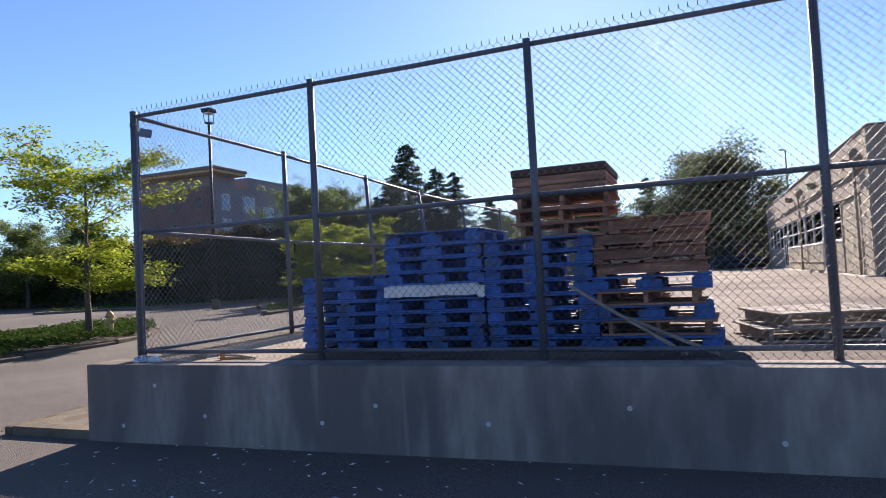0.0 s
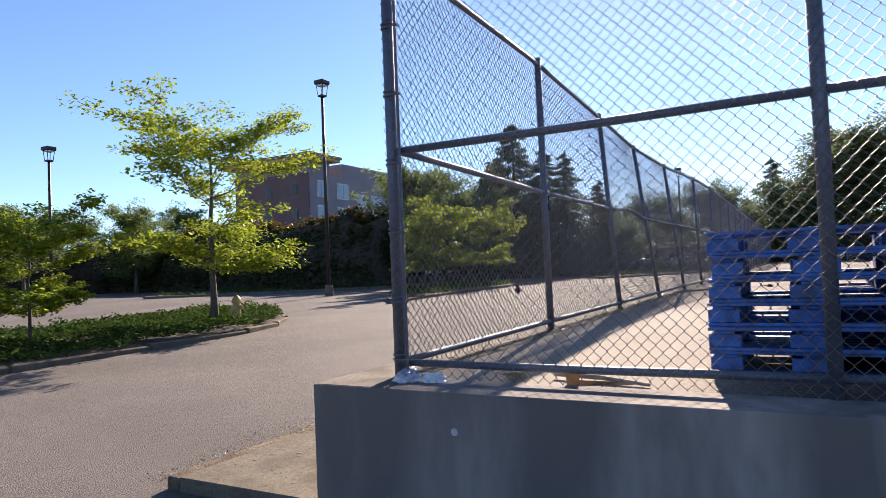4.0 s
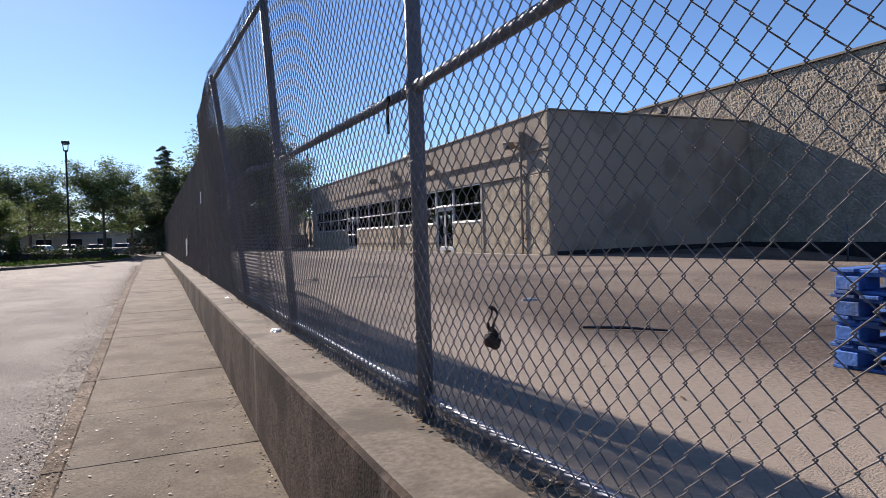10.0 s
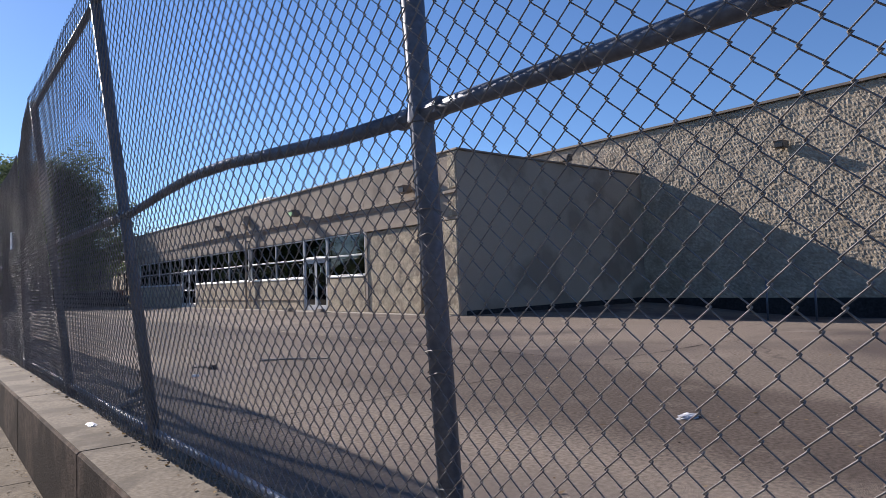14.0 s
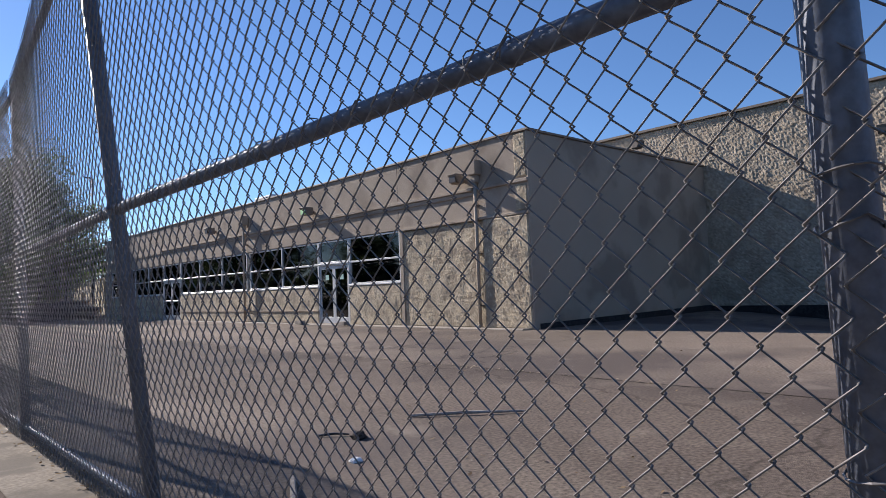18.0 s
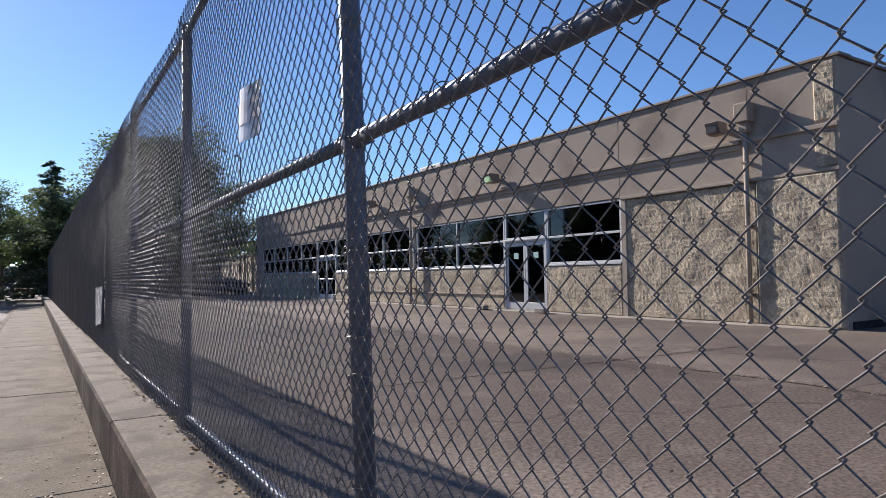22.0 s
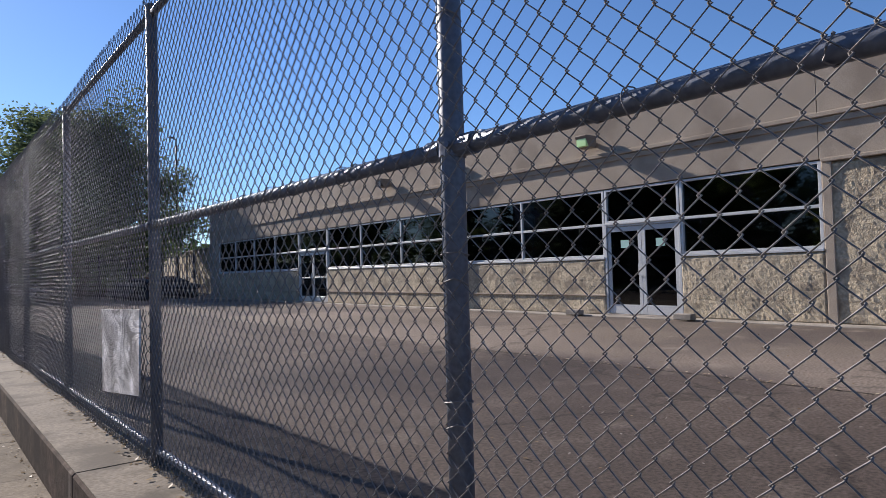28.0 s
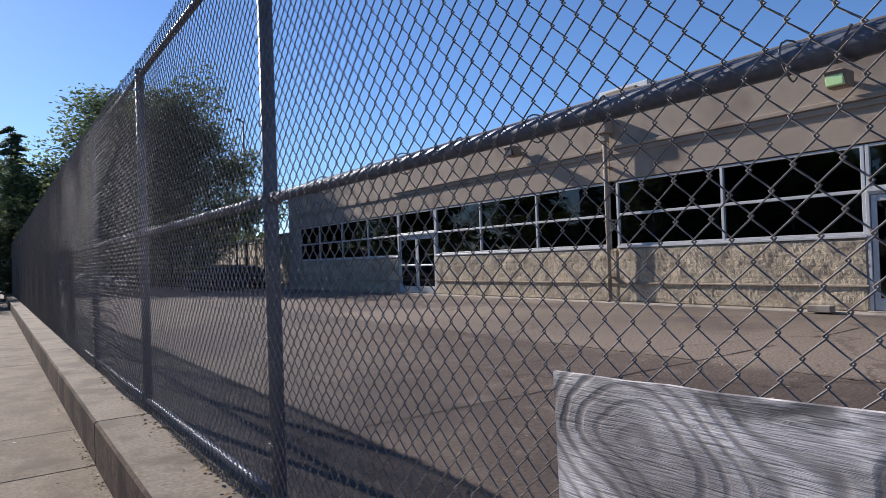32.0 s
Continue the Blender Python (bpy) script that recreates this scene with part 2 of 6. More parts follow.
M_STUCCO = mat("beige_stucco", (0.375, 0.312, 0.245), 0.9, var=0.12, spec=0.2, fine=45, coarse=0.5, bump=0.4, bscale=120, dirt=(0.22, 0.178, 0.14), amount=0.4, dscale=0.7)
M_SPLIT = mat("split_face_block", (0.475, 0.395, 0.275), 0.95, var=0.3, fine=18, coarse=1.5, bump=0.9, bscale=38, dirt=(0.26, 0.21, 0.15), amount=0.5, dscale=3)
M_TRIM = mat("brown_trim_metal", (0.20, 0.16, 0.125), 0.6, var=0.1, fine=20, coarse=1, bump=0.05)
M_ALU = mat("aluminium_frame", (0.55, 0.56, 0.56), 0.45, 0.3, var=0.08, fine=20, coarse=2, bump=0.03)
M_GLASS = glass_mat("window_glass", (0.16, 0.19, 0.20), 1.6)
# Near-black base puts the room's lack of light into its surfaces.
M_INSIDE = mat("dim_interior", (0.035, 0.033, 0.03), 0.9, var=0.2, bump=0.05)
M_BLUE = mat("blue_paint_wood", (0.045, 0.15, 0.46), 0.7, var=0.35, fine=14, coarse=2.5, bump=0.25, bscale=50, dirt=(0.09, 0.085, 0.09), amount=0.35, dscale=5, rnd=0.25)
M_WOOD = mat("brown_pallet_wood", (0.42, 0.215, 0.135), 0.85, var=0.35, fine=10, coarse=2, bump=0.3, bscale=40, dirt=(0.13, 0.08, 0.05), amount=0.4, dscale=4, rnd=0.3, stretch=(0.4, 3, 3))
M_GREY_WOOD = mat("weathered_wood", (0.36, 0.31, 0.26), 0.9, var=0.3, fine=14, coarse=2, bump=0.3, bscale=40, rnd=0.2, stretch=(0.4, 3, 3))
M_BLACK = mat("black_metal", (0.03, 0.03, 0.033), 0.5, 0.2, var=0.15, bump=0.05)
M_RUBBER = mat("tyre_rubber", (0.02, 0.02, 0.02), 0.8, var=0.1, bump=0.1)
M_SOIL = mat("bark_mulch", (0.075, 0.055, 0.04), 0.95, var=0.5, fine=30, coarse=3, bump=1.0, bscale=60)
M_BARK = mat("bark", (0.13, 0.105, 0.085), 0.95, var=0.35, fine=25, coarse=4, bump=0.8, bscale=50, stretch=(1, 1, 0.3))
M_WHITE = mat("white_plastic", (0.78, 0.78, 0.78), 0.4, var=0.08, fine=12, coarse=6, bump=0.15, bscale=30)
M_YELLOW_LEAF = leaf_mat("locust_leaf", (0.15, 0.22, 0.02), (0.41, 0.46, 0.05), 0.55)
M_LEAF = leaf_mat("broad_leaf", (0.075, 0.12, 0.037), (0.26, 0.32, 0.095), 0.55)
M_TREE_LEAF = leaf_mat("shade_tree_leaf", (0.06, 0.088, 0.042), (0.20, 0.245, 0.105), 0.52, 0.06)
M_PALE_LEAF = leaf_mat("grey_green_leaf", (0.06, 0.095, 0.04), (0.19, 0.25, 0.10), 0.5, 0.05)
M_DARK_LEAF = leaf_mat("hedge_leaf", (0.025, 0.045, 0.014), (0.08, 0.11, 0.028), 0.35, 0.02)
M_NEEDLE = leaf_mat("needles", (0.075, 0.105, 0.075), (0.19, 0.24, 0.14), 0.55)
M_COVER = leaf_mat("ground_cover_leaf", (0.022, 0.050, 0.010), (0.07, 0.115, 0.022), 0.35, 0.01)
M_DRY = leaf_mat("dry_leaf", (0.10, 0.06, 0.03), (0.30, 0.22, 0.12), 0.2)
M_GRAVEL = leaf_mat("brown_gravel", (0.09, 0.065, 0.043), (0.28, 0.21, 0.14), 0.0)
M_SPECK = leaf_mat("pale_flake", (0.16, 0.135, 0.11), (0.29, 0.26, 0.22), 0.0)
M_STRAW = leaf_mat("pale_dry_leaf", (0.22, 0.17, 0.11), (0.48, 0.40, 0.28), 0.2)
M_RED_LEAF = leaf_mat("red_brown_leaf", (0.09, 0.04, 0.015), (0.20, 0.11, 0.03), 0.35)


# ---- building helpers ----
def link_mesh(name, verts, faces, material, parent=None, label="", smooth=False):
    me = bpy.data.meshes.new(name)
    me.from_pydata(verts, [], faces)
    me.materials.append(material)
    if smooth:
        me.polygons.foreach_set("use_smooth", [True] * len(me.polygons))
    ob = new(name, me)
    ob.parent = parent
    return tagged(ob, label)


def part(name, bm, material, parent=None, label="", smooth=False):
    """Links a bmesh as one mesh object under a thing or a part."""
    me = bpy.data.meshes.new(name)
    bm.to_mesh(me)
    bm.free()
    me.materials.append(material)
    if smooth:
        me.polygons.foreach_set("use_smooth", [True] * len(me.polygons))
    ob = new(name, me)
    ob.parent = parent
    return tagged(ob, label)


def shared(name, source, parent, m=None):
    """Another part on the mesh of source."""
    ob = new(name, source.data)
    ob.parent = parent
    if m is not None:
        ob.matrix_local = m
    return ob


def thing(name, x, y, z, label, category, rz=0.0, group="", kind=""):
    ob = new(name)
    ob.empty_display_size = 0.2
    ob.matrix_world = pose(x, y, z, 0, 0, rz)
    return tagged(ob, label, category, group, kind)


def box(x0, x1, y0, y1, z0, z1, bevel=0.0, bm=None):
    bm = bm or bmesh.new()
    made = bmesh.ops.create_cube(bm, size=1.0, matrix=Matrix.LocRotScale(
        ((x0 + x1) / 2, (y0 + y1) / 2, (z0 + z1) / 2), None, (x1 - x0, y1 - y0, z1 - z0)))
    if bevel:
        edges = list({e for v in made["verts"] for e in v.link_edges})
        bmesh.ops.bevel(bm, geom=edges, offset=bevel, segments=1, affect="EDGES")
    return bm


def tube(points, radii, sides=8, bm=None, caps=True):
    """A pipe or limb along points."""
    bm = bm or bmesh.new()
    pts = [Vector(p) for p in points]
    radii = radii if isinstance(radii, (list, tuple)) else [radii] * len(pts)
    rings = []
    for i, p in enumerate(pts):
        way = (pts[min(i + 1, len(pts) - 1)] - pts[max(i - 1, 0)]).normalized()
        side = way.orthogonal().normalized()
        if abs(way.z) < 0.9:
            side = way.cross(Vector((0, 0, 1))).normalized()
        up = way.cross(side)
        rings.append([bm.verts.new(p + radii[i] * (math.cos(a) * side + math.sin(a) * up))
                      for a in (2 * math.pi * k / sides for k in range(sides))])
    for a, b in zip(rings, rings[1:]):
        for k in range(sides):
            bm.faces.new((a[k], a[(k + 1) % sides], b[(k + 1) % sides], b[k]))
    if caps:
        bm.faces.new(rings[0][::-1]), bm.faces.new(rings[-1])
    return bm


def smoothstep(a, b, v):
    t = min(1.0, max(0.0, (v - a) / (b - a)))
    return t * t * (3 - 2 * t)


def ground_z(x, y):
    return -0.86 + 0.40 * smoothstep(-1, 26, y) + 0.012 * min(8.0, max(0.0, x)) + 0.004 * max(0.0, min(40.0, -8 - x))


def walk_z(y):
    """The pavement's height, by the distance along the wall."""
    return -0.755 + 0.425 * smoothstep(0.5, 25, y)


def lot_z(x, y):
    return -0.45 * smoothstep(11.5, 20, x) * smoothstep(19.6, 13, y)

# ---- ground, road, retaining walls, pavement ----
def grid_sheet(name, xs, ys, height, material, label, category):
    verts = [(x, y, height(x, y)) for y in ys for x in xs]
    w = len(xs)
    faces = [(j * w + i, j * w + i + 1, (j + 1) * w + i + 1, (j + 1) * w + i) for j in range(len(ys) - 1) for i in range(w - 1)]
    return tagged(link_mesh(name, verts, faces, material, smooth=True), label, category, kind="structure")


far = [-2500, -900, -300, -150, -90]
xs = far + [x * 2.0 - 60 for x in range(0, 46)] + [60, 150, 400, 1200, 2500]
ys = [-2500, -600, -150, -60, -30] + [y * 2.0 - 20 for y in range(0, 56)] + [120, 180, 400, 1200, 2500]
grid_sheet("ground", xs, ys, ground_z, M_ROAD, "worn grey asphalt road and car park with light grit", "road")
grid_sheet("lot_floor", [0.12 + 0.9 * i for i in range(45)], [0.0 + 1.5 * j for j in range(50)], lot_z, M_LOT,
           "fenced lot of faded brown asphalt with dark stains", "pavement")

# expansion joints of the lot: ragged strips of dark dirt in the cracks
M_CRACK = mat("joint_dirt", (0.045, 0.036, 0.03), 0.95, var=0.5, fine=30, coarse=3, bump=0.4, spec=0.1)


def lot_joint(a, b, wide, seed):
    """A dirt-filled crack from a to b, broken here and there and of uneven width."""
    rng = np.random.default_rng(seed)
    a, b = Vector((*a, 0)), Vector((*b, 0))
    way = (b - a).normalized()
    side = Vector((-way.y, way.x, 0))
    n = int((b - a).length / 0.12)
    verts, faces, last = [], [], None
    for i in range(n + 1):
        p = a.lerp(b, i / n)
        drift = side * (0.035 * noise.noise(p * 0.9) + 0.012 * noise.noise(p * 6))
        w = wide * (0.35 + 0.9 * abs(noise.noise(p * 1.7 + Vector((0, 0, seed)))) + 0.25 * rng.uniform(0, 1))
        if noise.noise(p * 0.45 + Vector((3, 1, seed))) < -0.22:
            last = None
            continue
        z = lot_z(p.x, p.y) + 0.004
        verts += [tuple(p + drift + side * w + Vector((0, 0, z))), tuple(p + drift - side * w + Vector((0, 0, z)))]
        k = len(verts) - 2
        if last is not None:
            faces.append((last, last + 1, k + 1, k))
        last = k
    tagged(link_mesh("lot_joint", verts, faces, M_CRACK), "dirt-filled crack along a joint of the lot", "joint", kind="structure")


lot_joint((5.27, 10.5), (5.3, 46.0), 0.02, 1)
lot_joint((0.6, 9.5), (8.6, 9.55), 0.016, 2)
lot_joint((0.6, 19.1), (9.2, 19.0), 0.016, 3)
lot_joint((0.6, 28.7), (9.2, 28.7), 0.016, 4)

WALL_X, WALL_Y = -0.415, -0.393
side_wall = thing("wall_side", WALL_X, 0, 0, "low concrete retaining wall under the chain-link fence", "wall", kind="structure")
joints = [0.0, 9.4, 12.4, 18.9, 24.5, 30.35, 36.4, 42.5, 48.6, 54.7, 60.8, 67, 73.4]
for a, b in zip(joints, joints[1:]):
    seg = part("wall_segment", box(WALL_X, 0.13, a + 0.002, b - 0.002, -1.4, 0.0, 0.014), M_WALL_DIM, side_wall)
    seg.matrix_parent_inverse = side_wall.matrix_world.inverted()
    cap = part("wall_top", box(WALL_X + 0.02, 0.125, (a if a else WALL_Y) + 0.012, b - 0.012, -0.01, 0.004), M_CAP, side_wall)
    cap.matrix_parent_inverse = side_wall.matrix_world.inverted()
front_wall = thing("wall_front", 0, WALL_Y, 0, "stained concrete retaining wall of the loading side", "wall", kind="structure")
fj = [WALL_X - 0.003, 30.0]
for a, b in zip(fj, fj[1:]):
    seg = part("wall_segment", box(a + 0.003, b - 0.003, WALL_Y - 0.001, 0.0, -1.4, 0.001, 0.004), M_WALL_HAZED, front_wall)
    seg.matrix_parent_inverse = front_wall.matrix_world.inverted()

for x, z in ((0.13, -0.67), (1.28, -0.53), (2.71, -0.55), (3.3, -0.37), (0.6, -0.22), (4.4, -0.5), (5.6, -0.33), (6.7, -0.56)):
    plug = part("tie_plug", tube([(x, WALL_Y - 0.006, z), (x, WALL_Y + 0.01, z)], 0.022, 10), M_ALU, front_wall)
    plug.matrix_parent_inverse = front_wall.matrix_world.inverted()

# pavement slabs and kerb stones
pavement = thing("pavement", -1.1, 0, 0, "pavement of worn concrete slabs with dirty joints", "pavement", kind="structure")
slab_y, y = [], -0.37
while y < 70:
    slab_y.append(y)
    y += 1.46
for a, b in zip(slab_y, slab_y[1:]):
    za, zb = walk_z(a), walk_z(b)
    lift = random.uniform(-0.004, 0.004)
    bm = box(-1.735, WALL_X - 0.004, max(a, WALL_Y) + 0.0025, b - 0.0025, -1.3, 0.0, 0.003)
    for v in bm.verts:
        if v.co.z > -0.5:
            v.co.z += za + (zb - za) * (v.co.y - a) / (b - a) + lift
    ob = part("slab", bm, M_SLAB, pavement)
    ob.matrix_parent_inverse = pavement.matrix_world.inverted()
kerb = thing("kerb", -1.75, 0, 0, "worn concrete kerb along the road", "kerb", kind="structure")
for a, b in zip(slab_y[::2], slab_y[2::2]):
    za, zb = walk_z(a), walk_z(b)
    bm = box(-1.885, -1.739, max(a, WALL_Y) + 0.003, b - 0.003, -1.3, -0.008, 0.014)
    for v in bm.verts:
        if v.co.z > -0.5:
            v.co.z += za + (zb - za) * (v.co.y - a) / (b - a)
    ob = part("kerb_stone", bm, M_KERB, kerb)
    ob.matrix_parent_inverse = kerb.matrix_world.inverted()


# ---- chain-link fence ----
def lean(k):
    """How far post k of the long side leans out at the top."""
    return {1: -0.015, 2: -0.18, 3: -0.353, 4: -0.326, 5: -0.083}.get(k, 0.0)


def foot(k):
    """How far the foot of post k stands back from the line of the corner post."""
    return {1: -0.015, 2: 0.0, 3: 0.008, 4: 0.022, 5: 0.02, 6: 0.025, 7: 0.028, 8: 0.036, 9: 0.036, 10: 0.02}.get(k, 0.0)


def rail_z(k):
    """The middle rail's height at post k."""
    return {0: 1.525, 1: 1.488, 2: 1.514, 3: 1.52, 7: 1.53, 8: 1.53, 9: 1.537}.get(k, 1.526)


def fence_x(k, z):
    return foot(k) + lean(k) * z / FENCE_H


FENCE_H, RAIL_Z, CELL = 2.93, 1.525, 0.0378


def mesh_wires(length, warp, seed):
    """One panel of woven wire: zigzag pickets hooked into one another. warp(u, z) -> the place of a point u along, z up."""
    rng = np.random.default_rng(seed)
    n = round(length / CELL)
    c = length / n
    kk = np.repeat(np.arange(0, 76), 2)         # two points to each hook, below and above it
    half = np.tile([-1.0, 1.0], 76)
    k = np.arange(0, 153)
    verts, faces = [], []
    r = 0.0027
    ring = np.array([[r, 0], [0, r], [-r, 0], [0, -r]])
    for j in range(n):
        side = (kk + j) % 2
        u = (j + side) * c + np.where(side == 1, 0.0022, -0.0022)
        z = 0.012 + kk * CELL * 1.04 + half * 0.0022
        out = 0.0036 * half * np.where(side == 1, 1.0, -1.0)
        pts = np.stack([u, z, out], 1)
        pts = np.concatenate([pts, pts[-1:] + np.array([[-0.5 * (pts[-1, 0] - (j + side[-1]) * c), 0.03, 0.0]])])   # twisted barb over the top rail
        q = (pts[:, None, :] + np.stack([ring[:, 0], 0 * ring[:, 0], ring[:, 1]], 1)[None]).reshape(-1, 3)
        first = len(verts) * 4 * len(k)
        verts.append(q)
        a = first + np.arange(len(k) - 1)[:, None] * 4 + np.arange(4)[None]
        b = first + np.arange(len(k) - 1)[:, None] * 4 + (np.arange(4)[None] + 1) % 4
        faces.append(np.stack([a, b, b + 4, a + 4], -1).reshape(-1, 4))
    q = np.concatenate(verts)
    sag = 0.012 * np.sin(q[:, 0] * 2.1 + rng.uniform(0, 6)) * np.sin(q[:, 1] * 1.9 + rng.uniform(0, 6))
    world_q = warp(q[:, 0], q[:, 1], q[:, 2] + sag)
    me = bpy.data.meshes.new("wire_mesh")
    f = np.concatenate(faces)
    me.vertices.add(len(q)), me.loops.add(f.size), me.polygons.add(len(f))
    me.vertices.foreach_set("co", world_q.ravel())
    me.loops.foreach_set("vertex_index", f.ravel().astype(np.int32))
    me.polygons.foreach_set("loop_start", (np.arange(len(f)) * 4).astype(np.int32))
    me.polygons.foreach_set("use_smooth", [True] * len(f))
    me.update()
    me.materials.append(M_WIRE)
    return me


SPAN, POSTS = 3.05, 24
POST_Y = [0.0, 3.045, 6.095, 9.168, 12.19, 15.277, 18.326, 21.32, 24.327, 27.43, 30.5]
POST_Y += [30.5 + SPAN * i for i in range(1, POSTS - 10)]
fence = thing("chain_link_fence", 0, 0, 0, "tall galvanised chain-link fence on the low concrete wall", "fence")
plain_me = None
for i in range(POSTS - 1):
    span = POST_Y[i + 1] - POST_Y[i]

    def warp(u, z, out, i=i, span=span):
        s = u / span
        x = fence_x(i, z) * (1 - s) + fence_x(i + 1, z) * s
        return np.stack([x - 0.045 - out, u, z], 1)

    if i < 12 or plain_me is None:
        me = mesh_wires(span, warp, i)
        if i == 11:
            plain_me = me
    else:
        me = plain_me
    ob = new("wire_mesh", me)
    ob.parent = fence
    ob.location = (0, POST_Y[i], 0)
for k in range(POSTS):
    r = 0.038 if k == 0 else 0.036
    t = fence_x(k, FENCE_H)
    part("post", tube([(fence_x(k, z), POST_Y[k], z) for z in (0.0, FENCE_H / 2, FENCE_H + 0.02)], r, 14), M_GALV, fence, smooth=True)
    cap = bmesh.new()
    bmesh.ops.create_uvsphere(cap, u_segments=10, v_segments=6, radius=r * 1.12, matrix=Matrix.Translation((t, POST_Y[k], FENCE_H + 0.02)) @ Matrix.Diagonal((1, 1, 0.6, 1)))
    part("post_cap", cap, M_GALV, fence, smooth=True)
for k in range(POSTS - 1):
    for za, zb, name, rad in ((0.10, 0.10, "bottom_rail", 0.024), (rail_z(k), rail_z(k + 1), "middle_rail", 0.025), (FENCE_H - 0.03, FENCE_H - 0.03, "top_rail", 0.024)):
        s0, s1 = fence_x(k, za), fence_x(k + 1, zb)
        bow = 0.0
        if name == "middle_rail" and k == 2:
            bow = 0.10
        pts = [(s0 + (s1 - s0) * s, POST_Y[k] + s * (POST_Y[k + 1] - POST_Y[k]), za + (zb - za) * s + bow * (math.sin(math.pi * s) ** 2) * (0.35 + 0.9 * s)) for s in (0, 0.15, 0.3, 0.45, 0.6, 0.75, 0.85, 0.93, 1)]
        part(name, tube(pts, rad, 10), M_GALV, fence, smooth=True)
# tie wires hold the mesh to the posts and the middle rail
bm = tube([(0.041 * math.cos(a), 0.041 * math.sin(a) - 0.004, 0.004 * math.sin(a * 2)) for a in np.linspace(0, 2 * math.pi, 15)], 0.0021, 4)
tie = part("tie_wire", bm, M_WIRE, fence)
tie.matrix_local = pose(fence_x(1, 0.4) - 0.006, POST_Y[1], 0.4)
for k in range(1, 13):
    for z in (0.4, 0.85, 1.2, 1.95, 2.45):
        if (k, z) != (1, 0.4):
            shared("tie_wire", tie, fence, pose(fence_x(k, z) - 0.006, POST_Y[k], z + 0.03 * math.sin(k * 5 + z * 9)))
    if k < 12:
        for i in range(1, 5):
            s_ = i / 5
            x_ = fence_x(k, rail_z(k)) * (1 - s_) + fence_x(k + 1, rail_z(k + 1)) * s_
            if k != 2:
                shared("tie_wire", tie, fence, pose(x_ - 0.006, POST_Y[k] + s_ * (POST_Y[k + 1] - POST_Y[k]), rail_z(k) * (1 - s_) + rail_z(k + 1) * s_, 90, 0, 0) @ Matrix.Diagonal((0.85, 0.85, 1, 1)))
# tension bar and bands at the corner post
for x, y in ((-0.012, 0.075), (0.08, -0.035)):
    part("tension_bar", tube(((x, y, 0.03), (x, y, FENCE_H - 0.05)), 0.011, 6), M_GALV, fence)
for zz in (0.12, 0.50, 0.96, 1.42, 1.88, 2.34, 2.78):
    for turn in (0, -90):
        arc = [(0.041 * math.cos(q), 0.041 * math.sin(q)) for q in np.linspace(0.6, 5.2, 12)]
        bm = tube([(x, y, 0) for x, y in arc], 0.0075, 6)
        if not turn:
            tube([(-0.012, -0.041, 0), (0.05, -0.044, 0), (0.105, -0.046, 0)], 0.0075, 6, bm)
            tube([(0.092, -0.062, 0), (0.092, -0.022, 0)], 0.008, 6, bm)
        bm.transform(Matrix.Translation((0, 0, zz + 0.03 * (turn != 0))) @ (Matrix(((0, 1, 0, 0), (1, 0, 0, 0), (0, 0, 1, 0), (0, 0, 0, 1))) if turn else Matrix.Identity(4)))
        bmesh.ops.recalc_face_normals(bm, faces=bm.faces[:])
        part("tension_band", bm, M_GALV, fence)
# tie wires on the near posts and rails
for k in range(1, 11):
    for zz in (0.35, 0.75, 1.15, 1.9, 2.3, 2.65):
        t = fence_x(k, zz)
        ring_pts = [(t + 0.04 * math.cos(q) - 0.006, POST_Y[k] + 0.04 * math.sin(q), zz + 0.012 * math.sin(q * 2)) for q in np.linspace(0, 2 * math.pi, 9)]
        part("tie_wire", tube(ring_pts, 0.0024, 4, caps=False), M_WIRE, fence)
    for s in (0.17, 0.33, 0.5, 0.67, 0.83):
        zr = rail_z(k) * (1 - s) + rail_z(k + 1) * s
        t = fence_x(k, zr) * (1 - s) + fence_x(k + 1, zr) * s
        yy = POST_Y[k] + s * (POST_Y[k + 1] - POST_Y[k])
        ring_pts = [(t + 0.029 * math.cos(q) - 0.006, yy + 0.01 * math.sin(q * 2), zr + 0.029 * math.sin(q)) for q in np.linspace(0, 2 * math.pi, 9)]
        if k != 2:
            part("tie_wire", tube(ring_pts, 0.0024, 4, caps=False), M_WIRE, fence)

# pressed clamps that hold the middle rail to the posts
for k in range(1, 12):
    t, zr = fence_x(k, rail_z(k)), rail_z(k)
    bm = tube([(t, POST_Y[k], zr - 0.028), (t, POST_Y[k], zr + 0.028)], 0.0405, 14)
    tube([(t - 0.034, POST_Y[k] - 0.03, zr), (t - 0.05, POST_Y[k] - 0.034, zr)], 0.009, 6, bm)
    for s in (-1, 1):
        tube([(t, POST_Y[k] + s * 0.035, zr), (t, POST_Y[k] + s * 0.10, zr)], 0.031, 10, bm)
    part("rail_clamp", bm, M_GALV, fence)

front_fence = thing("chain_link_fence", 0, 0, 0, "tall galvanised chain-link fence above the loading wall", "fence")
fx = [0.0, 2.488, 4.836, 7.15, 9.5, 11.85, 14.2, 16.55, 18.9, 21.2]
front_me = None
for i, (a, b) in enumerate(zip(fx, fx[1:])):
    if i == 0 or i == 1:
        front_me = mesh_wires(b - a, lambda u, z, out: np.stack([u, -0.045 - out, z], 1), 40 + i)
    ob = new("wire_mesh", front_me)
    ob.parent = front_fence
    ob.location = (a, 0, 0)
for i, x in enumerate(fx[1:]):
    part("post", tube([(x, 0, 0), (x, 0, FENCE_H + 0.02)], 0.036, 14), M_GALV, front_fence, smooth=True)
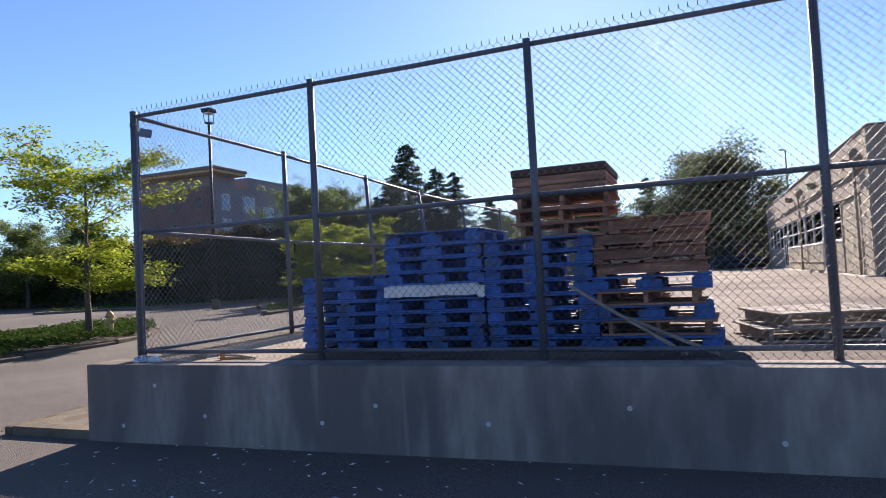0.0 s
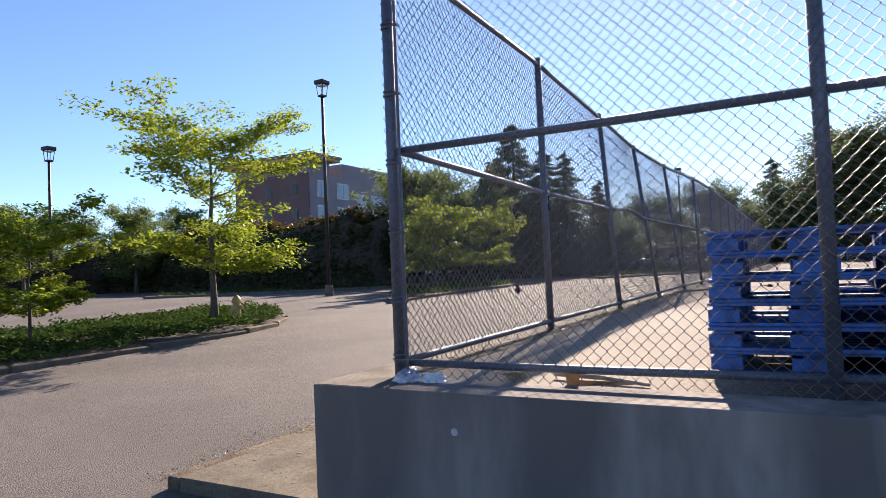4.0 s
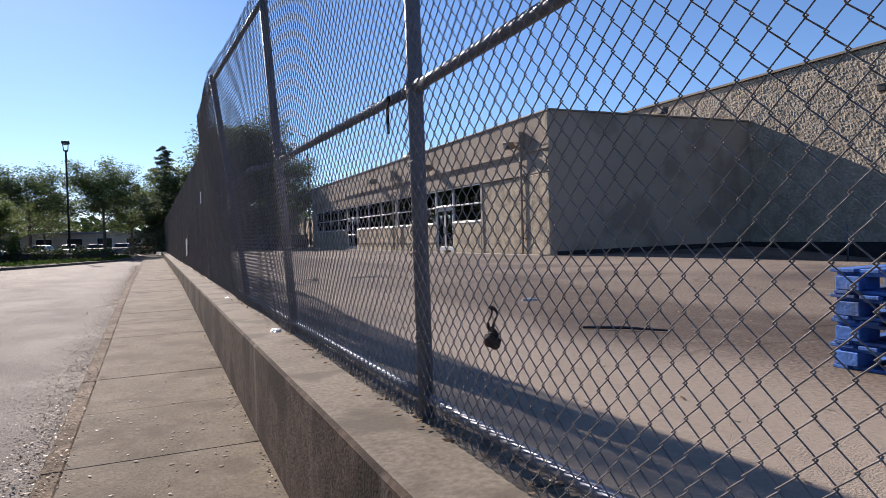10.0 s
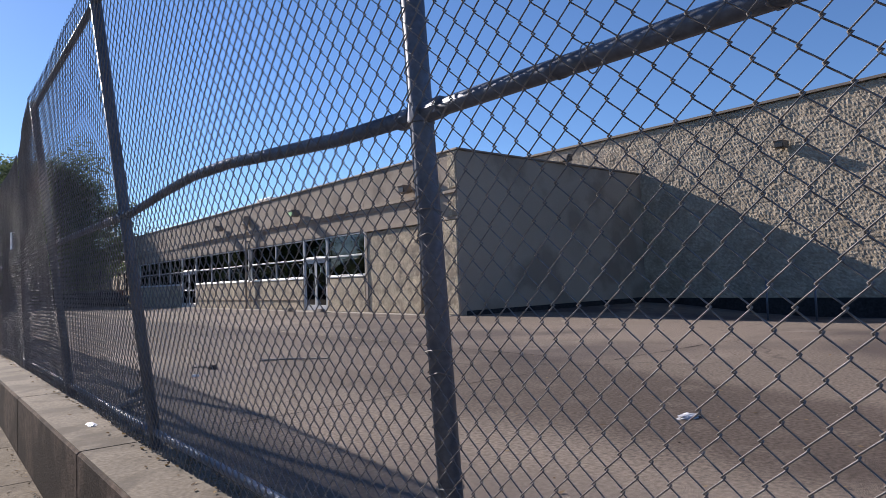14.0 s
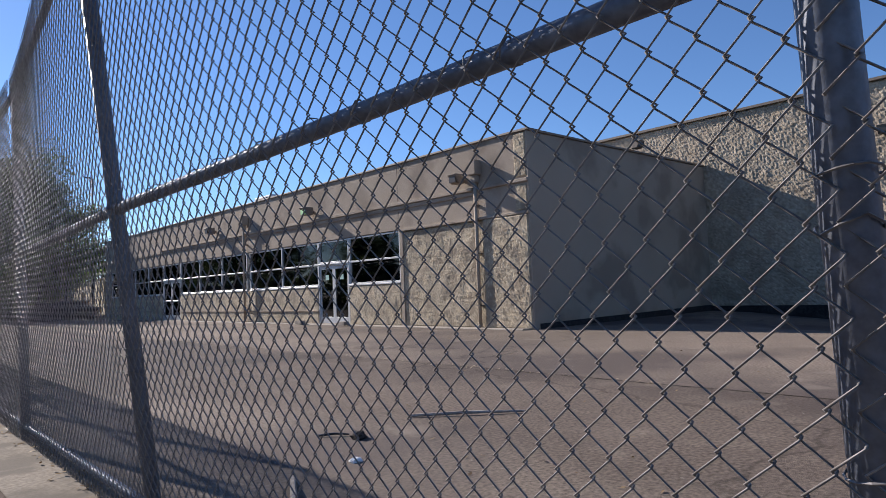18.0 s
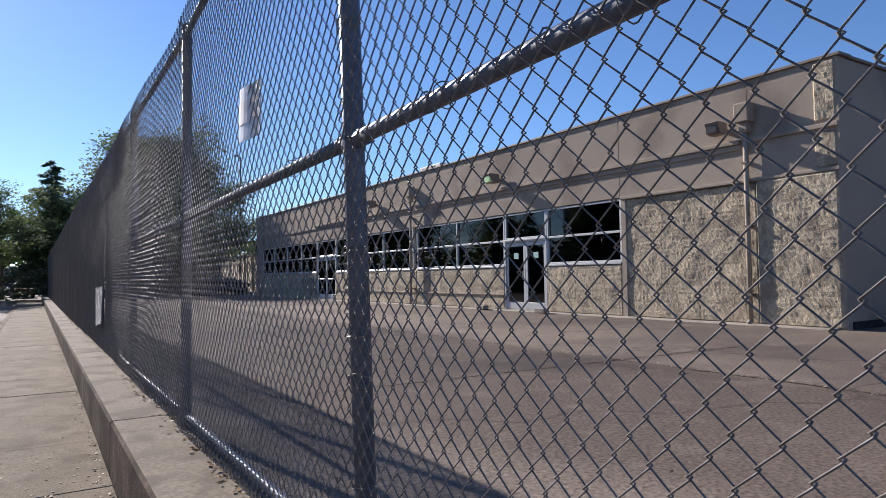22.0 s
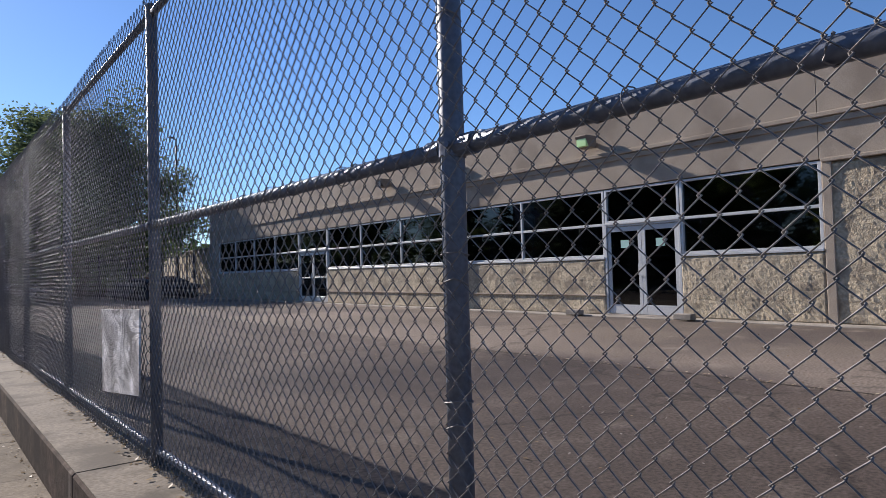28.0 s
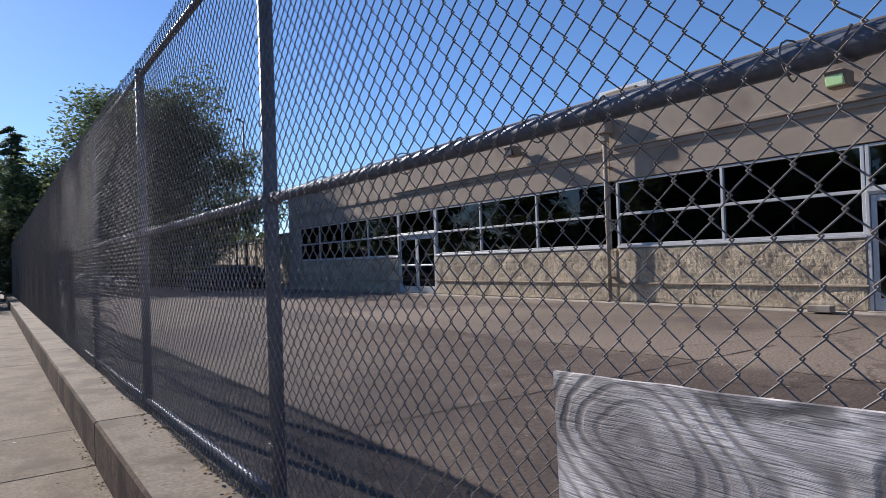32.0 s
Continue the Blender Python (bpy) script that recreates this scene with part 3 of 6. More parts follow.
for a, b in zip(fx, fx[1:]):
    for zz, name, rad in ((0.10, "bottom_rail", 0.024), (RAIL_Z - 0.02, "middle_rail", 0.025), (FENCE_H - 0.03, "top_rail", 0.024)):
        part(name, tube([(a, 0, zz), ((a + b) / 2, 0, zz - 0.006), (b, 0, zz)], rad, 10), M_GALV, front_fence, smooth=True)

# ---- the store building ----
FX = 11.53                                   # face of the long front
store = thing("wall_store", FX, 19.4, 0, "beige stucco store front over rough split-face block", "building", kind="structure")


def at_store(ob):
    ob.matrix_parent_inverse = store.matrix_world.inverted()
    return ob


def rough_panel(name, y0, y1, z0, z1, x, depth=0.022, cell=0.05, seed=1, material=None, parent=None, grain=0.5):
    """Split-face block laid in courses: an uneven face with real relief and recessed joints."""
    ny, nz = max(2, round((y1 - y0) / cell)), max(2, round((z1 - z0) / cell))
    rng = np.random.default_rng(seed)
    yy, zz = np.meshgrid(np.linspace(y0, y1, ny + 1), np.linspace(z0, z1, nz + 1))
    relief = rng.uniform(0, 1, yy.shape)
    low = rng.uniform(0, 1, (nz // 4 + 3, ny // 4 + 3))
    jj, ii = np.meshgrid(np.arange(nz + 1) / 4.0, np.arange(ny + 1) / 4.0, indexing="ij")
    j0, i0 = jj.astype(int), ii.astype(int)
    fj, fi = jj - j0, ii - i0
    soft = (low[j0, i0] * (1 - fi) + low[j0, i0 + 1] * fi) * (1 - fj) + (low[j0 + 1, i0] * (1 - fi) + low[j0 + 1, i0 + 1] * fi) * fj
    relief = grain * relief + 1.4 * (1 - grain) * soft + 0.2 * soft
    course = np.abs((zz - z0) / 0.203 - np.round((zz - z0) / 0.203)) * 0.203 < cell * 0.35
    relief = np.where(course, relief * 0.8, relief)
    rim = (yy <= y0 + 1e-6) | (yy >= y1 - 1e-6) | (zz <= z0 + 1e-6) | (zz >= z1 - 1e-6)
    xx = x - np.where(rim, -0.03, depth * relief)
    verts = np.stack([xx, yy, zz], -1).reshape(-1, 3).tolist()
    w = ny + 1
    faces = [(j * w + i, (j + 1) * w + i, (j + 1) * w + i + 1, j * w + i + 1) for j in range(nz) for i in range(ny)]
    return at_store(link_mesh(name, verts, faces, material or M_SPLIT, parent or store, smooth=False))


END_Y, ROOF = 56.2, 5.10
WIN_T, WIN_B, TRANSOM = 2.97, 1.385, 2.15
# stucco band above the openings, in panels with joints
for a, b in ((19.4, 21.2), (21.2, 24.7), (24.7, 35.15), (35.15, 42.9), (42.9, END_Y)):
    at_store(part("stucco_panel", box(FX, FX + 0.3, a + 0.004, b - 0.004, 2.99, ROOF - 0.06, 0.006), M_STUCCO, store))
at_store(part("parapet_cap", box(FX - 0.05, FX + 0.4, 19.33, END_Y, ROOF - 0.06, ROOF, 0.01), M_TRIM, store))
for a, b in ((21.35, 35.0), (35.3, END_Y)):
    at_store(part("ledge", box(FX - 0.09, FX + 0.05, a, min(b, 45.5), 3.74, 3.83, 0.012), M_STUCCO, store))
    at_store(part("ledge", box(FX - 0.045, FX + 0.05, a, b, 3.62, 3.735, 0.008), M_STUCCO, store))
at_store(part("ledge", box(FX - 0.07, FX + 0.05, 19.4, 21.1, 3.74, 3.83, 0.012), M_STUCCO, store))
at_store(part("ledge", box(FX - 0.05, FX + 0.05, 19.4, 24.66, 2.93, 3.0, 0.01), M_STUCCO, store))
# rough block: the blind bays and the plinth below the windows
rough_panel("block_panel", 19.42, 21.05, 0.0, 2.93, FX - 0.04, seed=2)
rough_panel("block_panel", 19.42, 19.86, 3.0, 3.70, FX - 0.02, seed=11)
rough_panel("block_panel", 19.42, 19.86, 3.86, ROOF - 0.08, FX - 0.02, seed=12)
rough_panel("block_panel", 21.05, 24.55, 0.0, 2.93, FX + 0.03, seed=3)
at_store(part("pier", box(FX - 0.02, FX + 0.25, 24.5, 24.66, 0, 2.95, 0.01), M_STUCCO, store))
for a, b, s in ((24.66, 27.52, 4), (29.46, 35.0, 5), (35.0, 42.95, 6), (45.4, 54.9, 7)):
    rough_panel("block_panel", a, b, 0.0, WIN_B - 0.06, FX, seed=s)
    at_store(part("plinth_core", box(FX + 0.035, FX + 0.3, a, b, 0, WIN_B - 0.06), M_STUCCO, store))
    if s > 4:
        at_store(part("plinth_rail", box(FX - 0.05, FX + 0.0, a, b, 0.46, 0.50, 0.008), M_STUCCO, store))
at_store(part("wall_core", box(FX + 0.07, FX + 0.3, 19.45, 24.66, 0, 2.95), M_STUCCO, store))
# footing kerb of pale concrete
at_store(part("footing", box(FX - 0.35, FX + 0.02, 19.5, END_Y, -0.4, 0.03, 0.02), M_CONC, store))


def glazing(name, y0, y1, z0, z1, splits, label):
    """A band of windows in one aluminium frame, with a transom bar."""
    w = thing(name, FX, y0, z0, label, "window", kind="structure")
    inv = w.matrix_world.inverted()
    pieces = [("window_frame", y0, y1, z0, z0 + 0.05), ("window_frame", y0, y1, z1 - 0.05, z1), ("transom", y0, y1, TRANSOM - 0.03, TRANSOM + 0.03)]
    pieces += [("mullion", y - 0.032, y + 0.032, z0, z1) for y in splits]
    for k, (nm, a, b, c, d) in enumerate(pieces):
        ob = part(nm, box(FX + 0.02 - 0.004 * (nm == "mullion"), FX + 0.13, a, b, c, d, 0.006), M_ALU, w)
        ob.matrix_parent_inverse = inv
    cells = sorted(splits)
    for a, b in zip(cells, cells[1:]):
        for c, d in ((z0 + 0.05, TRANSOM - 0.03), (TRANSOM + 0.03, z1 - 0.05)):
            if d - c < 0.1:
                continue
            ob = part("pane", box(FX + 0.075, FX + 0.083, a + 0.03, b - 0.03, c, d), M_GLASS, w)
            ob.matrix_parent_inverse = inv
            ob.visible_shadow = False
    ob = part("window_sill", box(FX - 0.03, FX + 0.14, y0, y1, z0 - 0.055, z0 - 0.003, 0.008), M_ALU, w)
    ob.matrix_parent_inverse = inv


glazing("window_1", 24.68, 27.5, WIN_B, WIN_T, [24.71, 27.47], "wide two-row shop window of dark glass")
glazing("window_2", 29.48, 35.0, WIN_B, WIN_T, [29.51, 32.2, 34.97], "band of dark shop windows in aluminium frames")
glazing("window_3", 35.27, 42.92, WIN_B, WIN_T, [35.3, 37.86, 40.42, 42.89], "band of dark shop windows in aluminium frames")
glazing("window_4", 45.42, 54.9, WIN_B, WIN_T, [45.45, 47.84, 50.2, 52.57, 54.87], "band of shaded shop windows in aluminium frames")
glazing("window_5", 27.52, 29.46, TRANSOM + 0.03, WIN_T, [27.55, 29.43], "fanlight of dark glass over the double door")
glazing("window_6", 42.94, 45.4, TRANSOM + 0.03, WIN_T, [42.97, 45.37], "fanlight of dark glass over the side entrance")


def double_door(name, y0, y1, label):
    d = thing(name, FX, (y0 + y1) / 2, 0, label, "door", kind="structure")
    inv = d.matrix_world.inverted()

    def add(nm, bm, m, parent=d, lab=""):
        ob = part(nm, bm, m, parent, lab)
        ob.matrix_parent_inverse = inv
        return ob

    for a, b in ((y0, y0 + 0.06), (y1 - 0.06, y1)):
        add("door_frame", box(FX + 0.0, FX + 0.14, a, b, 0, TRANSOM, 0.006), M_ALU)
    add("door_frame", box(FX + 0.004, FX + 0.14, y0 + 0.06, y1 - 0.06, 2.08, TRANSOM - 0.004, 0.006), M_ALU)
    add("threshold", box(FX - 0.12, FX + 0.2, y0, y1, 0.0, 0.05, 0.01), M_CONC)
    mid = (y0 + y1) / 2
    for a, b, h in ((y0 + 0.07, mid - 0.004, 1), (mid + 0.004, y1 - 0.07, -1)):
        for nm, p, q, c, e in (("stile", a, a + 0.09, 0.055, 2.07), ("stile", b - 0.09, b, 0.055, 2.07), ("rail", a + 0.09, b - 0.09, 0.055, 0.27), ("rail", a + 0.09, b - 0.09, 1.96, 2.07)):
            add(nm, box(FX + 0.03, FX + 0.085, p, q, c, e, 0.005), M_ALU)
        pane = add("pane", box(FX + 0.05, FX + 0.058, a + 0.09, b - 0.09, 0.27, 1.96), M_GLASS)
        pane.visible_shadow = False
        hy = b - 0.045 if h == 1 else a + 0.045
        add("door_handle", tube([(FX + 0.03, hy, 0.92), (FX - 0.03, hy, 0.95), (FX - 0.03, hy, 1.22), (FX + 0.03, hy, 1.25)], 0.011, 8), M_ALU)
        if y0 > 40:
            add("push_bar", box(FX - 0.02, FX + 0.03, a + 0.06, b - 0.06, 1.0, 1.06, 0.01), M_ALU)
        if y0 < 40:
            add("notice", box(FX + 0.044, FX + 0.047, (a + b) / 2 - 0.12, (a + b) / 2 + 0.1, 1.58, 1.76), M_PAPER, lab="pale green paper notice taped to the glass")


M_PAPER = mat("pale_green_paper", (0.35, 0.55, 0.50), 0.8, var=0.05, bump=0)
double_door("door_1", 27.5, 29.48, "aluminium double door with dark glass and paper notices")
double_door("door_2", 42.92, 45.42, "aluminium double door of the side entrance")

# dim interior behind the glass, its darkness put into the wall colour
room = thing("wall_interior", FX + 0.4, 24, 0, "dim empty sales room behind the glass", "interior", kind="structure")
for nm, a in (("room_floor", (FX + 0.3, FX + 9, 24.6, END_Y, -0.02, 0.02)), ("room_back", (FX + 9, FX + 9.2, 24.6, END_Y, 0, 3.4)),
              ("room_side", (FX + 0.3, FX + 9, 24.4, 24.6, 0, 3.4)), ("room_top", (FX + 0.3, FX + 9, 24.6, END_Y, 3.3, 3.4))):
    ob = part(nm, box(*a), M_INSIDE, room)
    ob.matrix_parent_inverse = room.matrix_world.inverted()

# the blind block beside the front, the higher hall behind it, and the far wing
at_store(part("shaded_wall", box(FX + 0.01, 21.19, 19.4, 19.7, -0.6, ROOF - 0.07, 0.01), M_STUCCO, store))
at_store(part("parapet_cap", box(FX - 0.05, 21.1, 19.35, 19.75, ROOF - 0.065, ROOF - 0.004, 0.01), M_TRIM, store))
at_store(part("corner_strip", box(FX - 0.02, FX + 0.14, 19.385, 19.45, 0, ROOF - 0.07, 0.008), M_STUCCO, store))
# Shade along the wall foot, drawn as thin black strips.
M_FOOT_SHADE = mat("wall_foot_shade", (0.035, 0.033, 0.034), 0.9, var=0.4, fine=14, coarse=1.5, bump=0.2, spec=0.2)
bm = box(FX + 0.2, 21.1, 19.385, 19.399, -0.6, 0.14)
for v in bm.verts:
    if v.co.z > 0 and v.co.x > 15:
        v.co.z = 0.2
at_store(part("base_coat", bm, M_FOOT_SHADE, store, "black strip of drawn-in shade along the foot of the wall"))
at_store(part("base_coat", box(21.02, 21.06, 4.0, 19.38, -0.6, 0.16), M_FOOT_SHADE, store))
at_store(part("roof", box(FX + 0.2, 40, 19.5, 55.5, ROOF - 0.45, ROOF - 0.35), M_TRIM, store))
M_TALL = mat("hall_split_face_block", (0.40, 0.335, 0.25), 0.95, var=0.25, fine=9, coarse=1.2, bump=0.9, bscale=22, dirt=(0.27, 0.22, 0.16), amount=0.4, dscale=2)
hall = thing("wall_hall", 21.13, 12, 0, "high hall wall of rough split-face block", "wall", kind="structure")
rough_panel("block_panel", -6.0, 30.0, -0.7, 6.72, 21.13, depth=0.034, cell=0.055, seed=9, material=M_TALL, parent=store, grain=0.75)
for nm, a, m in (("wall_core", (21.2, 22, -6, 30, -0.7, 6.75), M_STUCCO), ("parapet_cap", (21.02, 22.1, -6.05, 30, 6.72, 6.8), M_TRIM), ("side_face", (22, 48, -6, -5.7, -0.9, 6.75), M_STUCCO), ("back_face", (22, 48, 29.7, 30, 3, 6.75), M_STUCCO), ("roof", (22, 48, -5.7, 29.7, 6.3, 6.4), M_TRIM), ("end_face", (47.7, 48, -5.7, 29.7, -0.9, 6.75), M_STUCCO)):
    ob = part(nm, box(*a), m, hall)
    ob.matrix_parent_inverse = hall.matrix_world.inverted()
at_store(part("end_pier", box(FX, FX + 0.3, 54.9, END_Y, -0.3, 2.99, 0.01), M_STUCCO, store))
at_store(part("end_wall", box(FX + 0.3, 40, END_Y - 0.3, END_Y, -0.3, ROOF - 0.07, 0.01), M_STUCCO, store))


def downspout(y, off, label):
    d = thing("downspout", FX - off, y, 0, label, "downspout")
    part("pipe", tube([(0, 0, 0.08), (0, 0, 4.0)], 0.05, 8), M_STUCCO, d, smooth=True)
    part("leader_head", box(-0.14, 0.16, -0.16, 0.16, 4.15, 4.55, 0.02), M_STUCCO, d)
    part("leader_neck", box(-0.08, 0.1, -0.09, 0.09, 3.95, 4.15, 0.015), M_STUCCO, d)
    part("outlet", tube([(0, 0, 0.09), (-0.1, 0, 0.02)], 0.05, 8), M_STUCCO, d, smooth=True)
    for z in (0.6, 2.0, 3.3):
        part("bracket", box(-0.06, off + 0.05, -0.065, 0.065, z, z + 0.04), M_TRIM, d)


downspout(35.13, 0.18, "beige downspout with leader head on the store front")
downspout(21.2, 0.10, "beige downspout with leader head near the corner")

M_DIMLENS = mat("brown_lamp_lens", (0.05, 0.042, 0.035), 0.3, var=0.05, bump=0.0)
M_LENS = mat("lamp_lens", (0.60, 0.88, 0.40), 0.25, var=0.05, bump=0.0)


def wall_lamp(x, y, z, yaw, label, scale=1.0, lens=M_DIMLENS, lens_label="brown tinted lens"):
    w = thing("wall_lamp", x, y, z, label, "wall lamp", rz=yaw)
    bm = box(-0.16 * scale, 0.16 * scale, -0.36 * scale, 0.0, -0.12 * scale, 0.14 * scale, 0.02)
    for v in bm.verts:
        if v.co.y < -0.2 * scale and v.co.z < 0:
            v.co.y += 0.12 * scale
    part("housing", bm, M_TRIM, w)
    bm = box(-0.13 * scale, 0.13 * scale, -0.33 * scale, -0.22 * scale, -0.1 * scale, 0.08 * scale, 0.01)
    part("lens", bm, lens, w, lens_label)
    part("arm", box(-0.04, 0.04, -0.02, 0.12, -0.04, 0.04), M_TRIM, w)


wall_lamp(FX - 0.1, 29.7, 4.12, -90, "box wall lamp with a pale green lens above the ledge", 1.1, M_LENS, "frosted greenish lens")
wall_lamp(FX - 0.1, 21.75, 4.1, -90, "brown box flood lamp near the corner downspout", 1.0)
wall_lamp(FX - 0.1, 38.4, 4.2, -90, "box wall lamp above the ledge", 1.1)
wall_lamp(21.05, 13.9, 5.2, -90, "box wall lamp high on the hall wall", 1.0)
wall_lamp(16.4, 19.3, 5.2, 0, "small flood lamp on the parapet", 0.9)
for y, x, s in ((35.4, 13.1, 0.62), (22.3, 19.5, 0.6)):
    u = thing("roof_unit", x, y, ROOF - 0.35, "grey rooftop ventilation unit", "ventilation unit")
    part("casing", box(-1.1 * s, 1.1 * s, -1.3 * s, 1.3 * s, 0, 1.25 * s, 0.03), M_ALU, u)
    part("hood", box(-1.25 * s, -1.1 * s, -0.8 * s, 0.8 * s, 0.5 * s, 1.1 * s, 0.02), M_TRIM, u)

# ---- pallets behind the front fence ----
def pallet(name, material, label, category="pallet", blocks=True, w=1.12, d=1.02):
    """A block or stringer pallet, 0.142 m high: top boards, blocks or bearers, bottom boards."""
    p = thing(name, 0, 0, 0, label, category, group="pallets")
    n = 7
    bw = d / n * 0.72
    first = None
    for i in range(n):
        y = -d / 2 + bw / 2 + i * (d - bw) / (n - 1)
        wide = bw * (1.35 if i in (0, n - 1) else 1)
        if first is None or i in (1, n - 1):
            first = part("deck_board", box(-w / 2, w / 2, -wide / 2, wide / 2, 0.122, 0.142, 0.003), material, p)
            first.location = (0, y, 0)
        else:
            shared("deck_board", first, p, pose(0, y, 0))
    for x in (-w / 2 + 0.09, 0.0, w / 2 - 0.09):
        if blocks:
            for y in (-d / 2 + 0.08, 0.0, d / 2 - 0.08):
                part("block", box(x - 0.09 - 0.03 * (x == 0), x + 0.09 + 0.03 * (x == 0), y - 0.07, y + 0.07, 0.022, 0.1, 0.004), material, p)
            part("bearer", box(x - 0.06, x + 0.06, -d / 2, d / 2, 0.1, 0.121, 0.003), material, p)
            part("bottom_board", box(x - 0.06, x + 0.06, -d / 2 + 0.09, d / 2 - 0.09, 0.001, 0.021, 0.003), material, p)
        else:
            part("stringer", box(x - 0.022, x + 0.022, -d / 2, d / 2, 0.021, 0.121, 0.004), material, p)
    for y in ((-d / 2 + 0.045, d / 2 - 0.045) if blocks else (-d / 2 + 0.05, 0.0, d / 2 - 0.05)):
        part("bottom_board", box(-w / 2, w / 2, y - 0.045, y + 0.045, 0.0, 0.02, 0.003), material, p)
    return p


blue = pallet("pallet", M_BLUE, "blue painted wooden block pallet in a stack")
brown = pallet("pallet", M_WOOD, "reddish brown wooden pallet in a stack", blocks=False, w=1.05)
grey = pallet("pallet", M_GREY_WOOD, "weathered grey wooden pallet lying on the lot", blocks=False, w=1.15)
used = {id(blue): False, id(brown): False, id(grey): False}


def lay(kind, x, y, z, rz):
    m = pose(x, y, z, 0, 0, rz)
    if not used[id(kind)]:
        used[id(kind)] = True
        kind.matrix_world = m
    else:
        copy_thing(kind, m)


def stack(kinds, x, y, z=0.0, rz=0.0, jitter=0.025):
    for kind in kinds:
        lay(kind, x + random.uniform(-jitter, jitter), y + random.uniform(-jitter, jitter), z, rz + random.uniform(-1.5, 1.5))
        z += 0.1435
    return z


B, W = blue, brown
stack([B] * 6, 2.42, 1.12)
z2 = stack([B] * 4, 3.52, 1.14)
stack([B] * 4, 3.50, 1.12, z2 + 0.15)
z3 = stack([B] * 8, 4.66, 1.14)
stack([W] * 3, 4.90, 1.22, z3, 4.0)
z4 = stack([B, W, B, W, B], 5.76, 1.16, 0.0, -1.0, 0.05)
stack([W] * 4, 5.76, 1.18, z4, 91.0, 0.05)
stack([B] * 4, 2.98, 2.30)
stack([B] * 4, 4.14, 2.34)
stack([W] * 5, 5.3, 2.4)
crate = thing("crate", 4.90, 1.22, z3 + 3 * 0.1435, "dark covered wooden crate on top of the pallets", "crate")
part("crate_side", box(-0.48, 0.48, -0.48, 0.48, 0.0, 0.10, 0.006), M_WOOD, crate)
part("crate_side", box(-0.48, 0.48, -0.48, 0.48, 0.106, 0.2, 0.006), M_WOOD, crate)
part("lid", box(-0.49, 0.49, -0.49, 0.49, 0.205, 0.29, 0.01), mat("dark_stained_board", (0.09, 0.05, 0.04), 0.8, var=0.3, fine=12, bump=0.2), crate, "dark stained lid")
sheet = thing("plastic_sheet", 3.52, 1.13, z2, "crumpled white plastic sheet pressed between pallets", "plastic sheet")
bm = bmesh.new()
bmesh.ops.create_grid(bm, x_segments=40, y_segments=24, size=0.5)
for v in bm.verts:
    drop = max(0.0, -v.co.y - 0.40)
    wave = 0.012 * noise.noise(Vector((v.co.x * 5, v.co.y * 4, 2))) + 0.006 * noise.noise(Vector((v.co.x * 16, 0, 7)))
    v.co = Vector((v.co.x * 1.16, max(v.co.y, -0.40) * 1.30 - 0.02 + wave, 0.145 - 1.15 * drop + wave - (0.03 if v.co.x > 0.44 else 0)))
bmesh.ops.solidify(bm, geom=bm.faces[:], thickness=0.006)
part("sheet", bm, M_WHITE, sheet)
for x, y, z, rz in ((7.15, 1.7, 0, 12), (7.25, 1.75, 0.1435, 18), (8.35, 2.2, 0, -8), (7.7, 3.0, 0, 30)):
    lay(grey, x, y, z, rz)
for a, b, nm in (((5.08, 0.10, 0.66), (6.05, 0.14, 0.03), "leaning_plank"), ((5.55, 0.2, 0.35), (6.3, 0.22, 0.02), "leaning_plank")):
    way = Vector(b) - Vector(a)
    bm = box(-0.04, 0.04, -0.012, 0.012, 0, way.length, 0.003)
    bm.transform(Matrix.Translation(a) @ way.to_track_quat("Z", "Y").to_matrix().to_4x4())
    tagged(part(nm, bm, M_GREY_WOOD), "grey plank leaning against the stacked pallets", "plank")

# ---- things on the fence and along its foot ----
M_PLY = mat("weathered_plywood", (0.65, 0.62, 0.60), 0.55, var=0.35, fine=9, coarse=2.6, bump=0.0, dirt=(0.27, 0.25, 0.25), amount=0.5, dscale=3.0)


